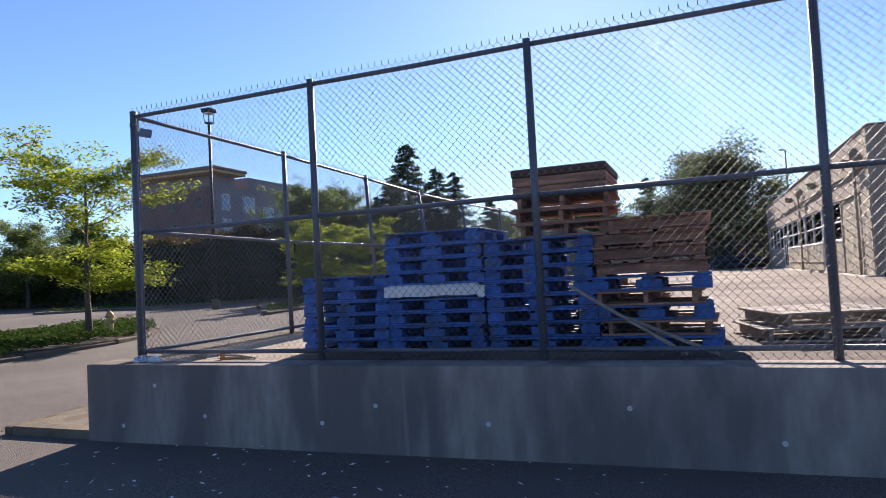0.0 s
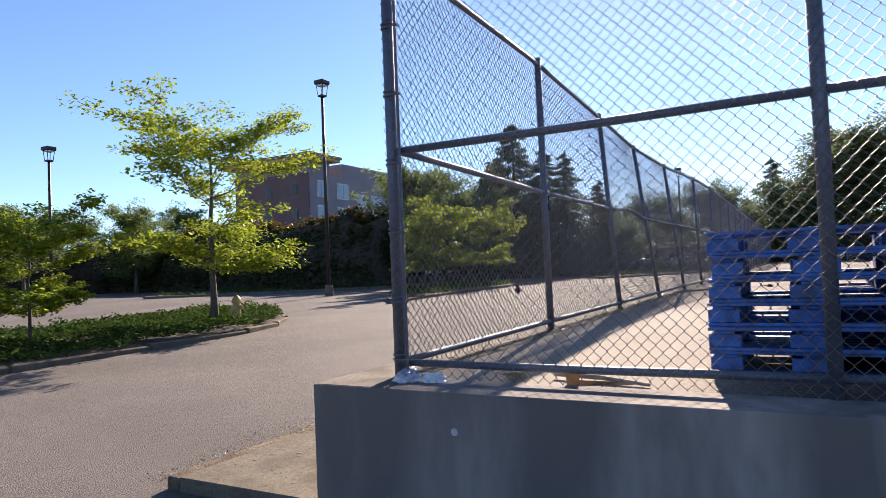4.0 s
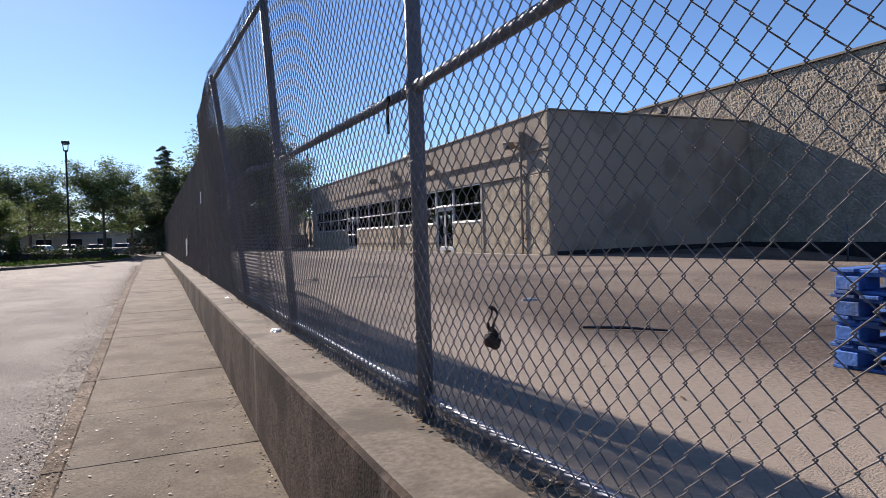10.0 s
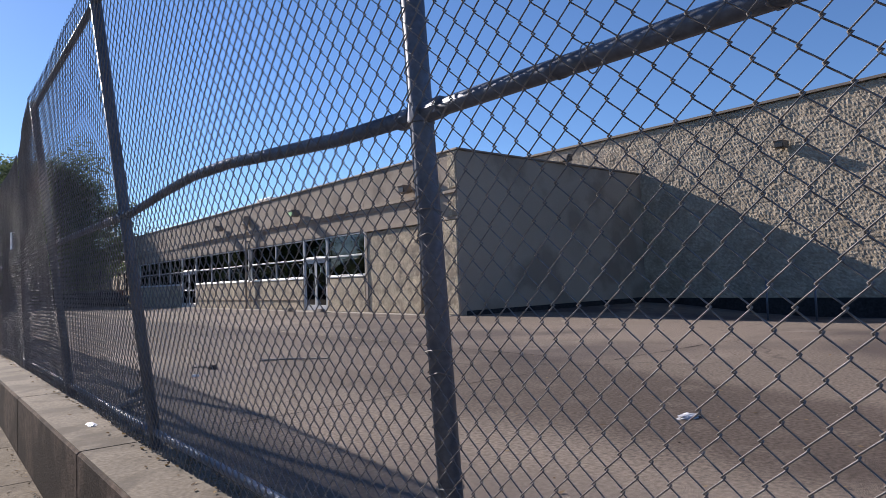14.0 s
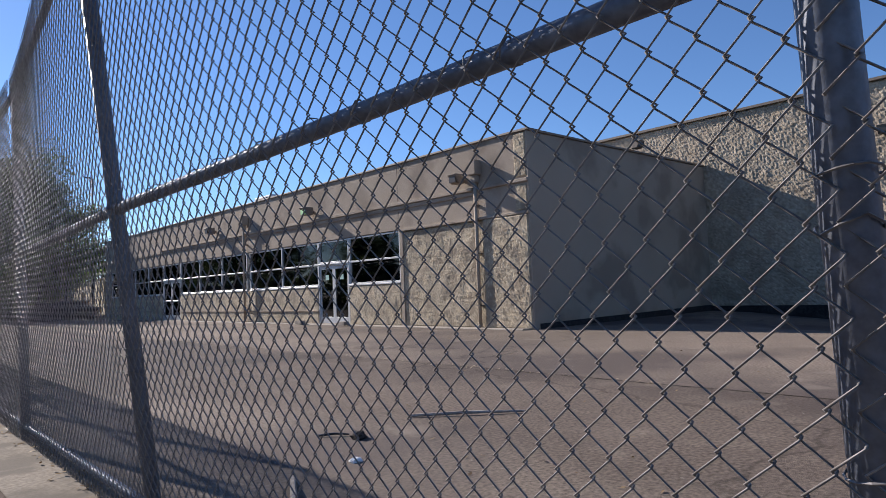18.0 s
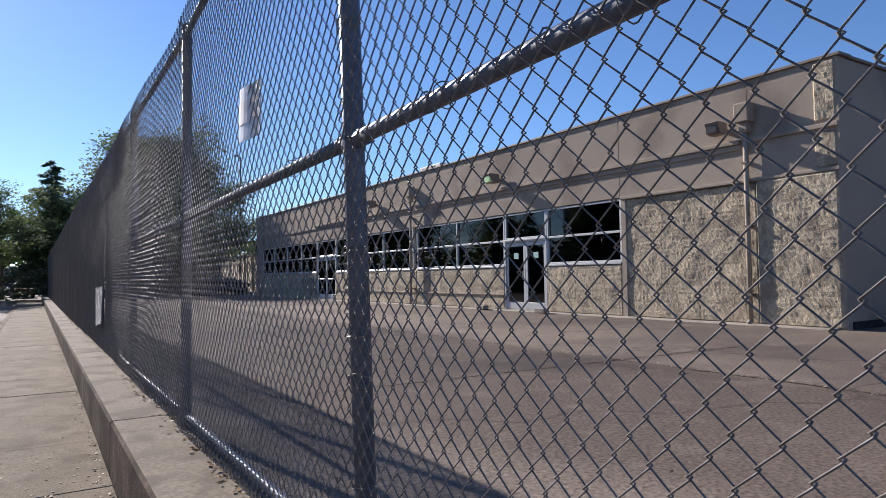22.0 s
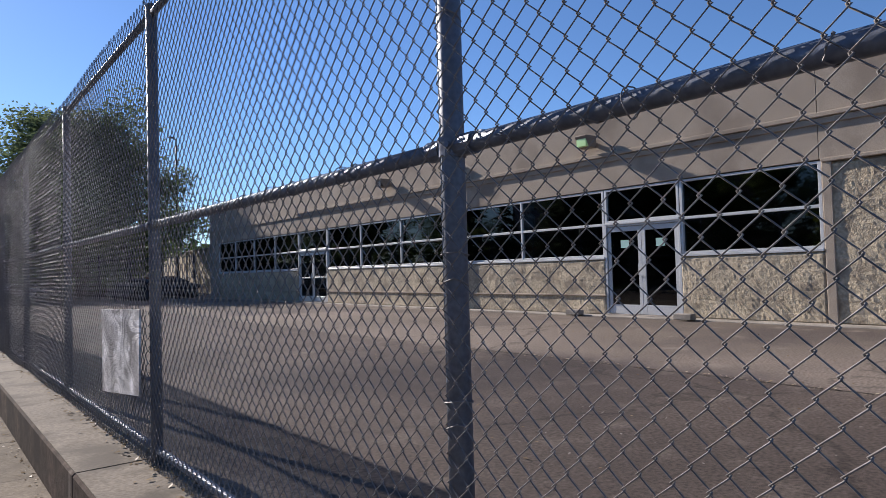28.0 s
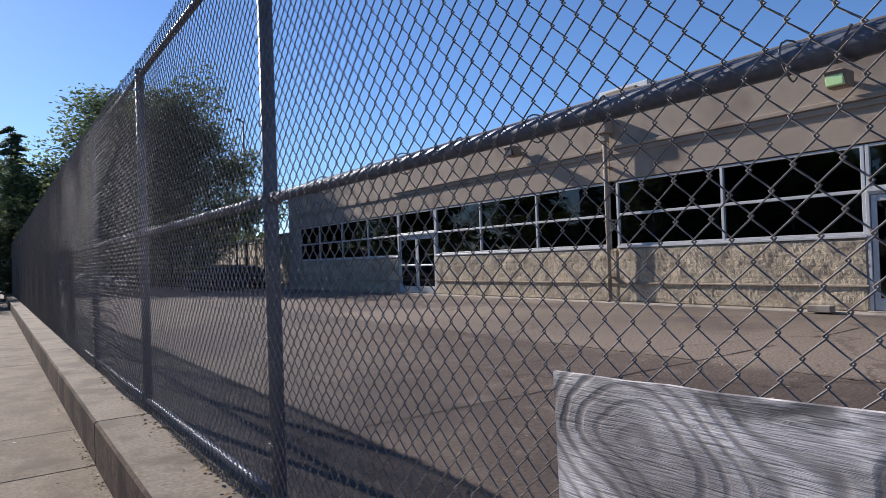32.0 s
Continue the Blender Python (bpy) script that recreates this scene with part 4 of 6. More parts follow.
def ply_grain(m):
    """Grain of rotary-cut veneer: level lines of a slow field, and fine cracks along the sheet."""
    n, l = m.node_tree.nodes, m.node_tree.links
    p = n["Principled BSDF"]

    def calc(op, a, b=0.0):
        k = n.new("ShaderNodeMath")
        k.operation = op
        for i, v in enumerate((a, b)):
            if isinstance(v, float):
                k.inputs[i].default_value = v
            else:
                l.new(v, k.inputs[i])
        return k.outputs[0]

    def field(scale, size, detail):
        mp, t = n.new("ShaderNodeMapping"), n.new("ShaderNodeTexNoise")
        mp.inputs["Scale"].default_value = scale
        t.inputs["Scale"].default_value, t.inputs["Detail"].default_value = size, detail
        l.new(geo.outputs["Position"], mp.inputs["Vector"]), l.new(mp.outputs["Vector"], t.inputs["Vector"])
        return t.outputs["Fac"]

    def ramp(v, a, b, c, d):
        r = n.new("ShaderNodeMapRange")
        for k, q in (("From Min", a), ("From Max", b), ("To Min", c), ("To Max", d)):
            r.inputs[k].default_value = q
        l.new(v, r.inputs["Value"])
        return r.outputs["Result"]

    geo, xyz = n.new("ShaderNodeNewGeometry"), n.new("ShaderNodeSeparateXYZ")
    l.new(geo.outputs["Position"], xyz.inputs[0])
    # slow rings run round a long eye near the far end and sweep down towards the near end
    slow = field((1, 1.5, 2.6), 1.5, 0.6)
    dy = calc("SUBTRACT", xyz.outputs["Y"], 25.27)
    dz = calc("MULTIPLY", calc("ADD", calc("SUBTRACT", xyz.outputs["Z"], 0.84), calc("MULTIPLY", dy, -0.16)), 2.3)
    dist = calc("SQRT", calc("ADD", calc("MULTIPLY", dy, dy), calc("MULTIPLY", dz, dz)))
    level = calc("ADD", calc("MULTIPLY", dist, 6.5), calc("ADD", calc("MULTIPLY", slow, 11.0), calc("MULTIPLY", field((1, 3, 6), 3.0, 2.0), 0.5)))
    line = calc("SINE", calc("MULTIPLY", level, 6.283))
    patchy = field((1, 1, 1), 4.0, 3.0)
    rings = ramp(calc("ADD", line, calc("MULTIPLY", calc("SUBTRACT", patchy, 0.5), 3.2)), -1.35, -0.2, 0.42, 1.0)
    cracks = ramp(field((1, 8, 150), 1.0, 3.0), 0.34, 0.46, 0.68, 1.0)
    tone = ramp(field((1, 2.2, 3.4), 2.2, 5.0), 0.34, 0.66, 0.62, 1.5)
    fibre = ramp(field((1, 14, 260), 1.0, 4.0), 0.3, 0.7, 0.8, 1.12)
    # torn veneer under the top edge
    ty = calc("MULTIPLY", calc("SUBTRACT", xyz.outputs["Y"], 24.93), 2.4)
    tz = calc("MULTIPLY", calc("SUBTRACT", xyz.outputs["Z"], 0.985), 9.0)
    torn = calc("ADD", calc("SQRT", calc("ADD", calc("MULTIPLY", ty, ty), calc("MULTIPLY", tz, tz))), calc("MULTIPLY", calc("SUBTRACT", field((1, 5, 14), 2.0, 4.0), 0.5), 1.6))
    both = calc("MULTIPLY", calc("MULTIPLY", calc("MULTIPLY", rings, cracks), calc("MULTIPLY", fibre, ramp(torn, 0.28, 0.5, 0.3, 1.0))), tone)
    mix = n.new("ShaderNodeMix")
    mix.data_type, mix.blend_type = "RGBA", "MULTIPLY"
    mix.inputs["Factor"].default_value = 0.92
    l.new(p.inputs["Base Color"].links[0].from_socket, mix.inputs[6]), l.new(both, mix.inputs[7]), l.new(mix.outputs[2], p.inputs["Base Color"])
    b = n.new("ShaderNodeBump")
    b.inputs["Strength"].default_value, b.inputs["Distance"].default_value = 0.5, 0.004
    l.new(calc("MULTIPLY", calc("MULTIPLY", rings, cracks), fibre), b.inputs["Height"]), l.new(b.outputs["Normal"], p.inputs["Normal"])


ply_grain(M_PLY)
bm = box(-0.006, 0.006, 24.375, 25.45, 0.40, 0.96)
bmesh.ops.subdivide_edges(bm, edges=bm.edges[:], cuts=10, use_grid_fill=True)
for v in bm.verts:
    far = (v.co.y - 24.375) / 1.075
    v.co.x += -0.048 + 0.012 * noise.noise(Vector((v.co.y * 1.3, v.co.z * 1.5, 0.3)))
    if v.co.z > 0.9:
        v.co.z += 0.006 * noise.noise(Vector((v.co.y * 9, 1, 2))) + 0.03 - 0.03 * far
    elif v.co.z < 0.45:
        v.co.z += 0.04 - 0.10 * far
tagged(part("plywood_board", bm, M_PLY), "weathered silver-grey plywood board wired to the fence", "board")

M_NOTE = mat("orange_print", (0.78, 0.71, 0.69), 0.5, var=0.1, fine=8, bump=0.0)
sign = thing("fence_sign", -0.065, 16.35, 1.86, "white paper notice with a faded orange band tied to the fence", "sign")
bm = box(-0.002, 0.002, -0.14, 0.14, -0.13, 0.13)
bmesh.ops.subdivide_edges(bm, edges=bm.edges[:], cuts=6, use_grid_fill=True)
for v in bm.verts:
    v.co.x -= 0.03 * max(0.0, -v.co.z) + 0.012 * math.sin(v.co.y * 16)
part("sheet", bm, M_WHITE, sign)
bm = box(-0.001, 0.001, -0.139, 0.139, -0.05, 0.06)
bmesh.ops.subdivide_edges(bm, edges=bm.edges[:], cuts=6, use_grid_fill=True)
for v in bm.verts:
    v.co.x -= 0.0035 + 0.03 * max(0.0, -v.co.z) + 0.012 * math.sin(v.co.y * 16)
part("printed_band", bm, M_NOTE, sign, "faded orange print")
sign_b = thing("fence_sign", 0.5, -0.06, 2.62, "small pale tin plate high on the corner of the fence", "sign")
bm = box(-0.10, 0.10, -0.004, 0.004, -0.05, 0.05, 0.002)
bm.transform(Matrix.Rotation(radians(14), 4, "Y"))
part("plate", bm, M_GALV, sign_b)
sign_b.location = (0.25, -0.065, 2.66)
tag = thing("fence_tag", -0.06, 3.3, 1.5, "dark strip of torn plastic hanging from the middle rail", "plastic strip")
bm = box(-0.004, 0.004, -0.016, 0.016, -0.18, 0.0)
bmesh.ops.subdivide_edges(bm, edges=bm.edges[:], cuts=5, use_grid_fill=True)
for v in bm.verts:
    v.co.y *= 1 + v.co.z * 2.6
    v.co.x += 0.006 * math.sin(v.co.z * 13)
part("strip", bm, mat("torn_black_plastic", (0.014, 0.014, 0.017), 0.95, var=0.1, bump=0, spec=0.08), tag)
lock = thing("rope_tangle", -0.07, 2.29, 0.49, "dark frayed rope loop and knot caught in the wire", "rope")
loop = [(0.02 * math.sin(3 * q), 0.045 * math.cos(q), 0.10 + 0.095 * math.sin(q)) for q in np.linspace(-1.5, 4.6, 22)]
part("loop", tube(loop, [0.012 + 0.005 * math.sin(7 * i) for i in range(22)], 7), mat("frayed_rope", (0.08, 0.06, 0.05), 0.95, var=0.5, fine=40, bump=1, bscale=120), lock, smooth=True)
bm = bmesh.new()
bmesh.ops.create_icosphere(bm, subdivisions=3, radius=0.06)
for v in bm.verts:
    v.co *= 1 + 0.5 * noise.noise(v.co * 25)
    v.co.z -= 0.05
part("knot", bm, bpy.data.materials["frayed_rope"], lock)
lock.scale = (0.46, 0.46, 0.46)


def crumple(name, x, y, z, sx, sy, sz, material, label, category, seed, rz=0):
    """A crumpled sheet or bag: a folded, flattened ball."""
    bm = bmesh.new()
    bmesh.ops.create_icosphere(bm, subdivisions=4, radius=1.0)
    for v in bm.verts:
        q = v.co * 2.3 + Vector((seed * 7.1, 0, 0))
        f = 1 + 0.38 * noise.noise(q) + 0.22 * abs(noise.noise(q * 2.7)) + 0.1 * noise.noise(q * 7)
        f *= 1 + 0.16 * abs(noise.noise(q * 4.3)) - 0.12 * abs(noise.noise(q * 11))
        v.co = Vector((v.co.x * f * sx, v.co.y * f * sy, max(-0.3, v.co.z) * f * sz + sz * 0.3))
    ob = part(name, bm, material)
    ob.matrix_world = pose(x, y, z, 0, 0, rz)
    return tagged(ob, label, category)


M_BAG = mat("printed_plastic", (0.66, 0.66, 0.68), 0.4, var=0.3, fine=14, coarse=9, bump=0.7, bscale=30, dirt=(0.12, 0.14, 0.24), amount=0.4, dscale=9)
crumple("crumpled_bag", 0.125, -0.11, 0.0, 0.08, 0.085, 0.05, M_BAG, "crumpled white and blue plastic bag at the corner post", "litter", 1)
crumple("crumpled_bag", 0.31, -0.10, 0.0, 0.066, 0.06, 0.04, M_WHITE, "crumpled white plastic bag under the bottom rail", "litter", 2)
crumple("crumpled_bag", -0.085, 0.50, 0.0, 0.028, 0.09, 0.024, M_WHITE, "flattened white plastic wrapper on the wall top", "litter", 3)
crumple("crumpled_bag", -0.10, 0.30, 0.0, 0.045, 0.06, 0.016, M_BAG, "torn blue and white wrapper beside the corner post", "litter", 4)
crumple("paper_scrap", -0.13, 6.32, 0.0, 0.04, 0.07, 0.02, M_WHITE, "white paper scrap on the wall top", "litter", 5)
crumple("paper_scrap", -0.16, 10.3, 0.0, 0.03, 0.09, 0.012, M_WHITE, "white paper scrap on the wall top", "litter", 6)
crumple("paper_scrap", 3.05, 7.15, 0.0, 0.09, 0.05, 0.02, M_BAG, "blue and white wrapper on the lot", "litter", 7)
crumple("rubbish_clump", 1.76, 13.02, 0.0, 0.055, 0.05, 0.04, bpy.data.materials["frayed_rope"], "small dark clump of rubbish on the lot", "litter", 8)
crumple("paper_scrap", 1.36, 12.48, 0.0, 0.04, 0.03, 0.02, M_WHITE, "white paper scrap on the lot", "litter", 9)
carton = thing("cardboard_piece", 1.13, 0.03, 0.0, "folded piece of brown cardboard by the front fence", "cardboard")
M_CARD = mat("torn_cardboard", (0.26, 0.175, 0.10), 0.85, var=0.15, fine=10, bump=0.3)
for nm, a, b, wd, ht in (("side_panel", (0.0, 0.0), (0.075, -0.01), 0.0, 0.07), ("flap", (0.075, -0.01), (0.36, 0.10), 0.0, 0.02)):
    bm = bmesh.new()
    q = [(a[0], a[1], 0.0), (b[0], b[1], 0.0), (b[0] + 0.012, b[1] + 0.01, ht * (0.55 if nm == "flap" else 1.0)), (a[0] - 0.006, a[1] + 0.015, ht if nm != "flap" else 0.028)]
    bm.faces.new([bm.verts.new(v) for v in q])
    bmesh.ops.solidify(bm, geom=bm.faces[:], thickness=0.004)
    part(nm, bm, M_CARD, carton)
straw_rng = np.random.default_rng(51)
straw = thing("straw_clump", 0.76, 0.12, 0.0, "tangled clump of dry straw on the wall top", "straw")
bm = bmesh.new()
for _ in range(46):
    c = Vector((straw_rng.normal(0, 0.035), straw_rng.normal(0, 0.02), 0.012 + 0.02 * straw_rng.uniform(0, 1)))
    d = Vector((straw_rng.normal(0, 1), straw_rng.normal(0, 0.6), straw_rng.normal(0, 0.25))).normalized() * 0.05
    tube([c - d, c + Vector((0, 0, 0.012)), c + d], 0.0016, 4, bm)
part("stalk_tangle", bm, mat("dry_straw", (0.42, 0.32, 0.18), 0.9, var=0.25, bump=0), straw)
for n_, (a, b, r, lab) in enumerate((((2.51, 13.32, 0.016), (3.25, 12.67, 0.016), 0.014, "long grey stick lying on the lot"), ((2.17, 4.86, 0.015), (2.6, 4.33, 0.015), 0.012, "dark stick lying on the lot"),
                           ((1.59, 13.31, 0.012), (1.77, 13.16, 0.012), 0.009, "thin dark rod lying on the lot"), ((0.40, 11.55, 0.02), (0.87, 12.42, 0.02), 0.02, "pale broken lath lying inside the fence"),
                           ((0.10, 10.8, 0.02), (0.5, 11.2, 0.03), 0.02, "pale broken lath lying inside the fence"), ((1.0, 0.2, 0.03), (1.6, 0.06, 0.015), 0.014, "yellowish bent strip by the front fence"))):
    mid = (Vector(a) + Vector(b)) / 2 + Vector((0, 0, 0.01))
    tagged(part("stick", tube([a, mid, b], [r, r * 1.1, r * 0.7], 6), M_GREY_WOOD if n_ in (0, 3, 4, 5) else M_BLACK), lab, "stick")
for x, y, h in ((18.2, 13.4, 1.15), (18.8, 12.3, 1.2)):
    b_ = thing("bollard", x, y, lot_z(x, y), "slim grey steel bollard near the shaded wall", "bollard", group="bollards by the hall")
    part("tube", tube([(0, 0, 0), (0, 0, h)], 0.03, 10), M_GALV, b_, smooth=True)
    part("cap", tube([(0, 0, h), (0, 0, h + 0.02)], [0.034, 0.024], 10), M_GALV, b_)
for x, y in ((11.1, 30.1), (11.05, 27.2)):
    k_ = thing("brick_block", x, y, 0.03, "loose concrete block by the shop wall", "block")
    part("body", box(-0.1, 0.1, -0.2, 0.2, 0, 0.12, 0.01), M_CONC, k_)

# leaves, grit and chips along the wall, the kerb and the lot
def scatter(name, n, place, size, material, label, seed, flat=0.35, category="litter"):
    rng = np.random.default_rng(seed)
    pts = np.array([place(rng) for _ in range(n)])
    ob = leaf_mesh(name, pts, size, material, rng, flat)
    return tagged(ob, label, category, kind="stuff")


def leaf_mesh(name, pts, size, material, rng, flat=1.0, parent=None, long=2.0, droop=0.0):
    """Many small pointed leaves at pts, each its own island. flat: 0 lies level, 1 turned at random."""
    n = len(pts)
    a = rng.uniform(0, 2 * np.pi, n)
    d = np.stack([np.cos(a), np.sin(a), rng.normal(0, 0.55, n) * flat - droop], 1)
    d /= np.linalg.norm(d, axis=1)[:, None]
    up = np.stack([rng.normal(0, 0.6, n) * flat, rng.normal(0, 0.6, n) * flat, np.ones(n)], 1)
    s = np.cross(d, up)
    s /= np.linalg.norm(s, axis=1)[:, None] + 1e-9
    ln = size * rng.uniform(0.6, 1.3, n)
    wd = ln / long
    q = np.stack([pts - d * (ln / 2)[:, None], pts + s * (wd / 2)[:, None], pts + d * (ln / 2)[:, None], pts - s * (wd / 2)[:, None]], 1).reshape(-1, 3)
    me = bpy.data.meshes.new(name)
    me.vertices.add(4 * n), me.loops.add(4 * n), me.polygons.add(n)
    me.vertices.foreach_set("co", q.ravel())
    me.loops.foreach_set("vertex_index", np.arange(4 * n, dtype=np.int32))
    me.polygons.foreach_set("loop_start", np.arange(0, 4 * n, 4, dtype=np.int32))
    me.update()
    me.materials.append(material)
    ob = new(name, me)
    ob.parent = parent
    return ob


scatter("leaf_litter", 2600, lambda r: ((abs(r.normal(0, 0.07)) * r.choice([-1, 1]) + 0.03), r.uniform(0.2, 36), r.uniform(0.006, 0.03)), 0.045, M_DRY, "dry leaves and grit along the foot of the fence", 21)
scatter("leaf_litter", 700, lambda r: (WALL_X - 0.02 - abs(r.normal(0, 0.04)), (y_ := r.uniform(-0.3, 36)), walk_z(y_) + 0.008), 0.03, M_DRY, "pale grit and leaves in the corner of the pavement", 22)
scatter("gravel_edge", 13000, lambda r: (-1.89 - abs(r.normal(0, 0.17 + 0.13 * (0.5 + 0.5 * math.sin(1.7 * (y_ := r.uniform(-0.3, 45)))))), y_, ground_z(-2, y_) + 0.004 + r.uniform(0, 0.02)), 0.026, M_GRAVEL, "brown gravel and dirt gathered along the kerb", 27, 0.5, "gravel")
scatter("pale_specks", 460, lambda r: (r.uniform(-1.62, -0.5), (y_ := r.uniform(-0.3, 20)), walk_z(y_) + 0.0055), 0.04, M_SPECK, "pale flakes trodden into the pavement", 28, 0.05, "litter")
scatter("gravel_edge", 4200, lambda r: (r.uniform(-1.885, -1.75 + 0.14 * r.uniform(0, 1) ** 2), (y_ := 1.0 + 34 * r.uniform(0, 1)), walk_z(y_) + 0.004), 0.024, M_GRAVEL, "brown dirt and gravel spread over the kerb", 29, 0.4, "gravel")
scatter("leaf_litter", 1400, lambda r: (-1.90 - abs(r.normal(0, 0.16)), (y_ := r.uniform(-0.3, 40)), ground_z(-2, y_) + 0.012), 0.035, M_DRY, "loose grit and dry leaves in the gutter", 23)
scatter("grit", 1500, lambda r: ((x_ := r.uniform(0.3, 11)), (y_ := r.uniform(0.5, 36)), 0.008), 0.04, M_DRY, "scattered dry leaves and chips on the lot", 24)
scatter("leaf_litter", 900, lambda r: (5.29 + r.normal(0, 0.05), 12.5 + 32 * r.uniform(0, 1), r.uniform(0.006, 0.02)), 0.04, M_STRAW, "pale dry leaves caught in the long joint of the lot", 31)
scatter("grit", 700, lambda r: ((x_ := r.uniform(0.4, 8)), r.uniform(1.0, 30), 0.008), 0.03, M_SPECK, "pale specks and chips on the lot", 32)
scatter("grit", 500, lambda r: (r.uniform(-1.6, -0.45), (y_ := r.uniform(-0.3, 36)), walk_z(y_) + 0.008), 0.022, M_DRY, "pale chips on the pavement", 25)
scatter("grit", 120, lambda r: (r.uniform(0, 8), r.uniform(-2.2, -0.45), -0.79), 0.05, M_WHITE, "pale scraps below the loading wall", 26)

# ---- trees ----
def limb_points(start, way, length, rng, n=5, rise=0.15):
    pts, p, d = [Vector(start)], Vector(start), Vector(way).normalized()
    for _ in range(n):
        d = (d + Vector((rng.normal(0, 0.14), rng.normal(0, 0.14), rng.normal(0, 0.08) + rise * 0.3))).normalized()
        p = p + d * (length / n)
        pts.append(p.copy())
    return pts


def ball(rng, n):
    """n points in a ball of radius 1, denser outside."""
    v = rng.normal(0, 1, (n, 3))
    return v / np.linalg.norm(v, axis=1)[:, None] * rng.uniform(0.1, 1, (n, 1)) ** 0.45


def broad_tree(name, x, y, z, height, radius, label, material, leaves, size, seed, trunk_r=0.12, bare=0.3, layered=False, group="", full=1.0):
    """A tapered trunk with limbs and a crown of leaf sprays, uneven and with gaps."""
    rng = np.random.default_rng(seed)
    t = thing(name, x, y, z, label, "tree", group=group)
    top = height * 0.84
    trunk = [(rng.normal(0, 0.02) * h * height * 0.3, rng.normal(0, 0.02) * h * height * 0.3, h * top) for h in np.linspace(0, 1, 8)]
    limbs, tips = [], []
    n_limb = 20 if layered else 26
    for i in range(n_limb):
        h = bare + (0.98 - bare) * (i + rng.uniform(0, 0.8)) / n_limb
        if layered and 0.50 < h < 0.60:
            continue
        k = h * 7
        j = min(6, int(k))
        base = Vector(trunk[j]).lerp(Vector(trunk[j + 1]), k - j)
        a = i * 2.4 + rng.uniform(-0.4, 0.4)
        if layered:
            spread = radius * (0.85 if h < 0.5 else 1.15 - 0.5 * (h - 0.6)) * rng.uniform(0.6, 1.05)
            rise = 0.05 + 0.1 * rng.uniform(-1, 1) if h < 0.5 else 0.35 + 0.35 * (h - 0.6)
        else:
            spread = radius * math.sqrt(max(0.15, 1 - ((h - 0.5) / 0.56) ** 2)) * rng.uniform(0.62, 1.05)
            rise = 0.1 + 0.75 * h
        pts = limb_points(base, (math.cos(a), math.sin(a), rise), spread, rng, 6)
        limbs.append((pts, trunk_r * 0.42 * (1.15 - h)))
        for q in range(2, len(pts)):
            tips.append((pts[q], full * radius * rng.uniform(0.08, 0.17)))
        for _ in range(6):
            q = rng.integers(1, len(pts))
            b = a + rng.uniform(-1.6, 1.6)
            sub = limb_points(pts[q], (math.cos(b), math.sin(b), rng.uniform(-0.1, 0.5)), spread * rng.uniform(0.25, 0.5), rng, 3)
            limbs.append((sub, trunk_r * 0.1))
            for w in sub[1:]:
                tips.append((w, full * radius * rng.uniform(0.07, 0.16)))
    for _ in range(6):
        tips.append((Vector((rng.normal(0, 0.1 * radius), rng.normal(0, 0.1 * radius), rng.uniform(top * 0.95, height))), 0.14 * radius))
    # bring the crown to its true height and spread
    high = max(c.z + s * 0.5 for c, s in tips)
    wide = np.quantile([math.hypot(c.x, c.y) + s * 0.6 for c, s in tips], 0.96)
    fz, fr = height / high, radius / wide
    fit_ = lambda c: Vector((c.x * fr, c.y * fr, c.z * fz))
    part("trunk", tube([(a, b, c * fz) for a, b, c in trunk], [trunk_r * (1.3 if i == 0 else 1 - 0.8 * i / 7) for i in range(8)], 9), M_BARK, t, smooth=True)
    for pts, r0 in limbs:
        if r0 > trunk_r * 0.11 or layered:
            part("limb", tube([fit_(c) for c in pts], [max(0.007, r0 * (1 - 0.15 * q)) for q in range(len(pts))], 5), M_BARK, t, smooth=True)
    per = max(4, leaves // len(tips))
    flat = 0.38 if layered else 0.72
    pts = np.concatenate([np.array(fit_(c)) + ball(rng, per) * np.array([s, s, s * flat]) * 1.25 for c, s in tips])
    leaf_mesh("crown", pts, size, material, rng, 0.8, t, 2.0)
    return t


def conifer(name, x, y, z, height, radius, label, leaves, size, seed, group=""):
    """A spruce: boughs of uneven length that droop and lift at the tip, ragged at the edge."""
    rng = np.random.default_rng(seed)
    t = thing(name, x, y, z, label, "tree", group=group)
    part("trunk", tube([(0, 0, 0), (0.05, 0.02, height * 0.5), (0, 0, height)], [0.022 * height, 0.013 * height, 0.02], 8), M_BARK, t, smooth=True)
    pts = []
    n = int(height * 14)
    for i in range(n):
        h = 0.05 + 0.94 * ((i + rng.uniform(0, 1)) / n) ** 1.15
        ln = radius * ((1.03 - h) ** 0.8) * rng.uniform(0.55, 1.3) + 0.15
        a = rng.uniform(0, 6.283)
        m = max(8, int(leaves / n * (0.35 + 1.3 * (1 - h))))
        s = rng.uniform(0.05, 1, m) ** 0.7
        lift = -0.42 * s * s + 0.16 * s + 0.1 * (s > 0.85)
        px = np.stack([np.cos(a) * s * ln, np.sin(a) * s * ln, h * height + lift * ln], 1)
        spread = 0.11 * ln * (1.25 - s)[:, None] + 0.06
        pts.append(px + rng.normal(0, 1, (m, 3)) * spread * np.array([1, 1, 0.4]))
    leaf_mesh("crown", np.concatenate(pts), size, M_NEEDLE, rng, 0.7, t, 2.4, 0.3)
    return t


def put_tree(kind, x, y, rz, s):
    c = copy_thing(kind, pose(x, y, ground_z(x, y), 0, 0, rz))
    c.scale = (s, s, s)
    return c


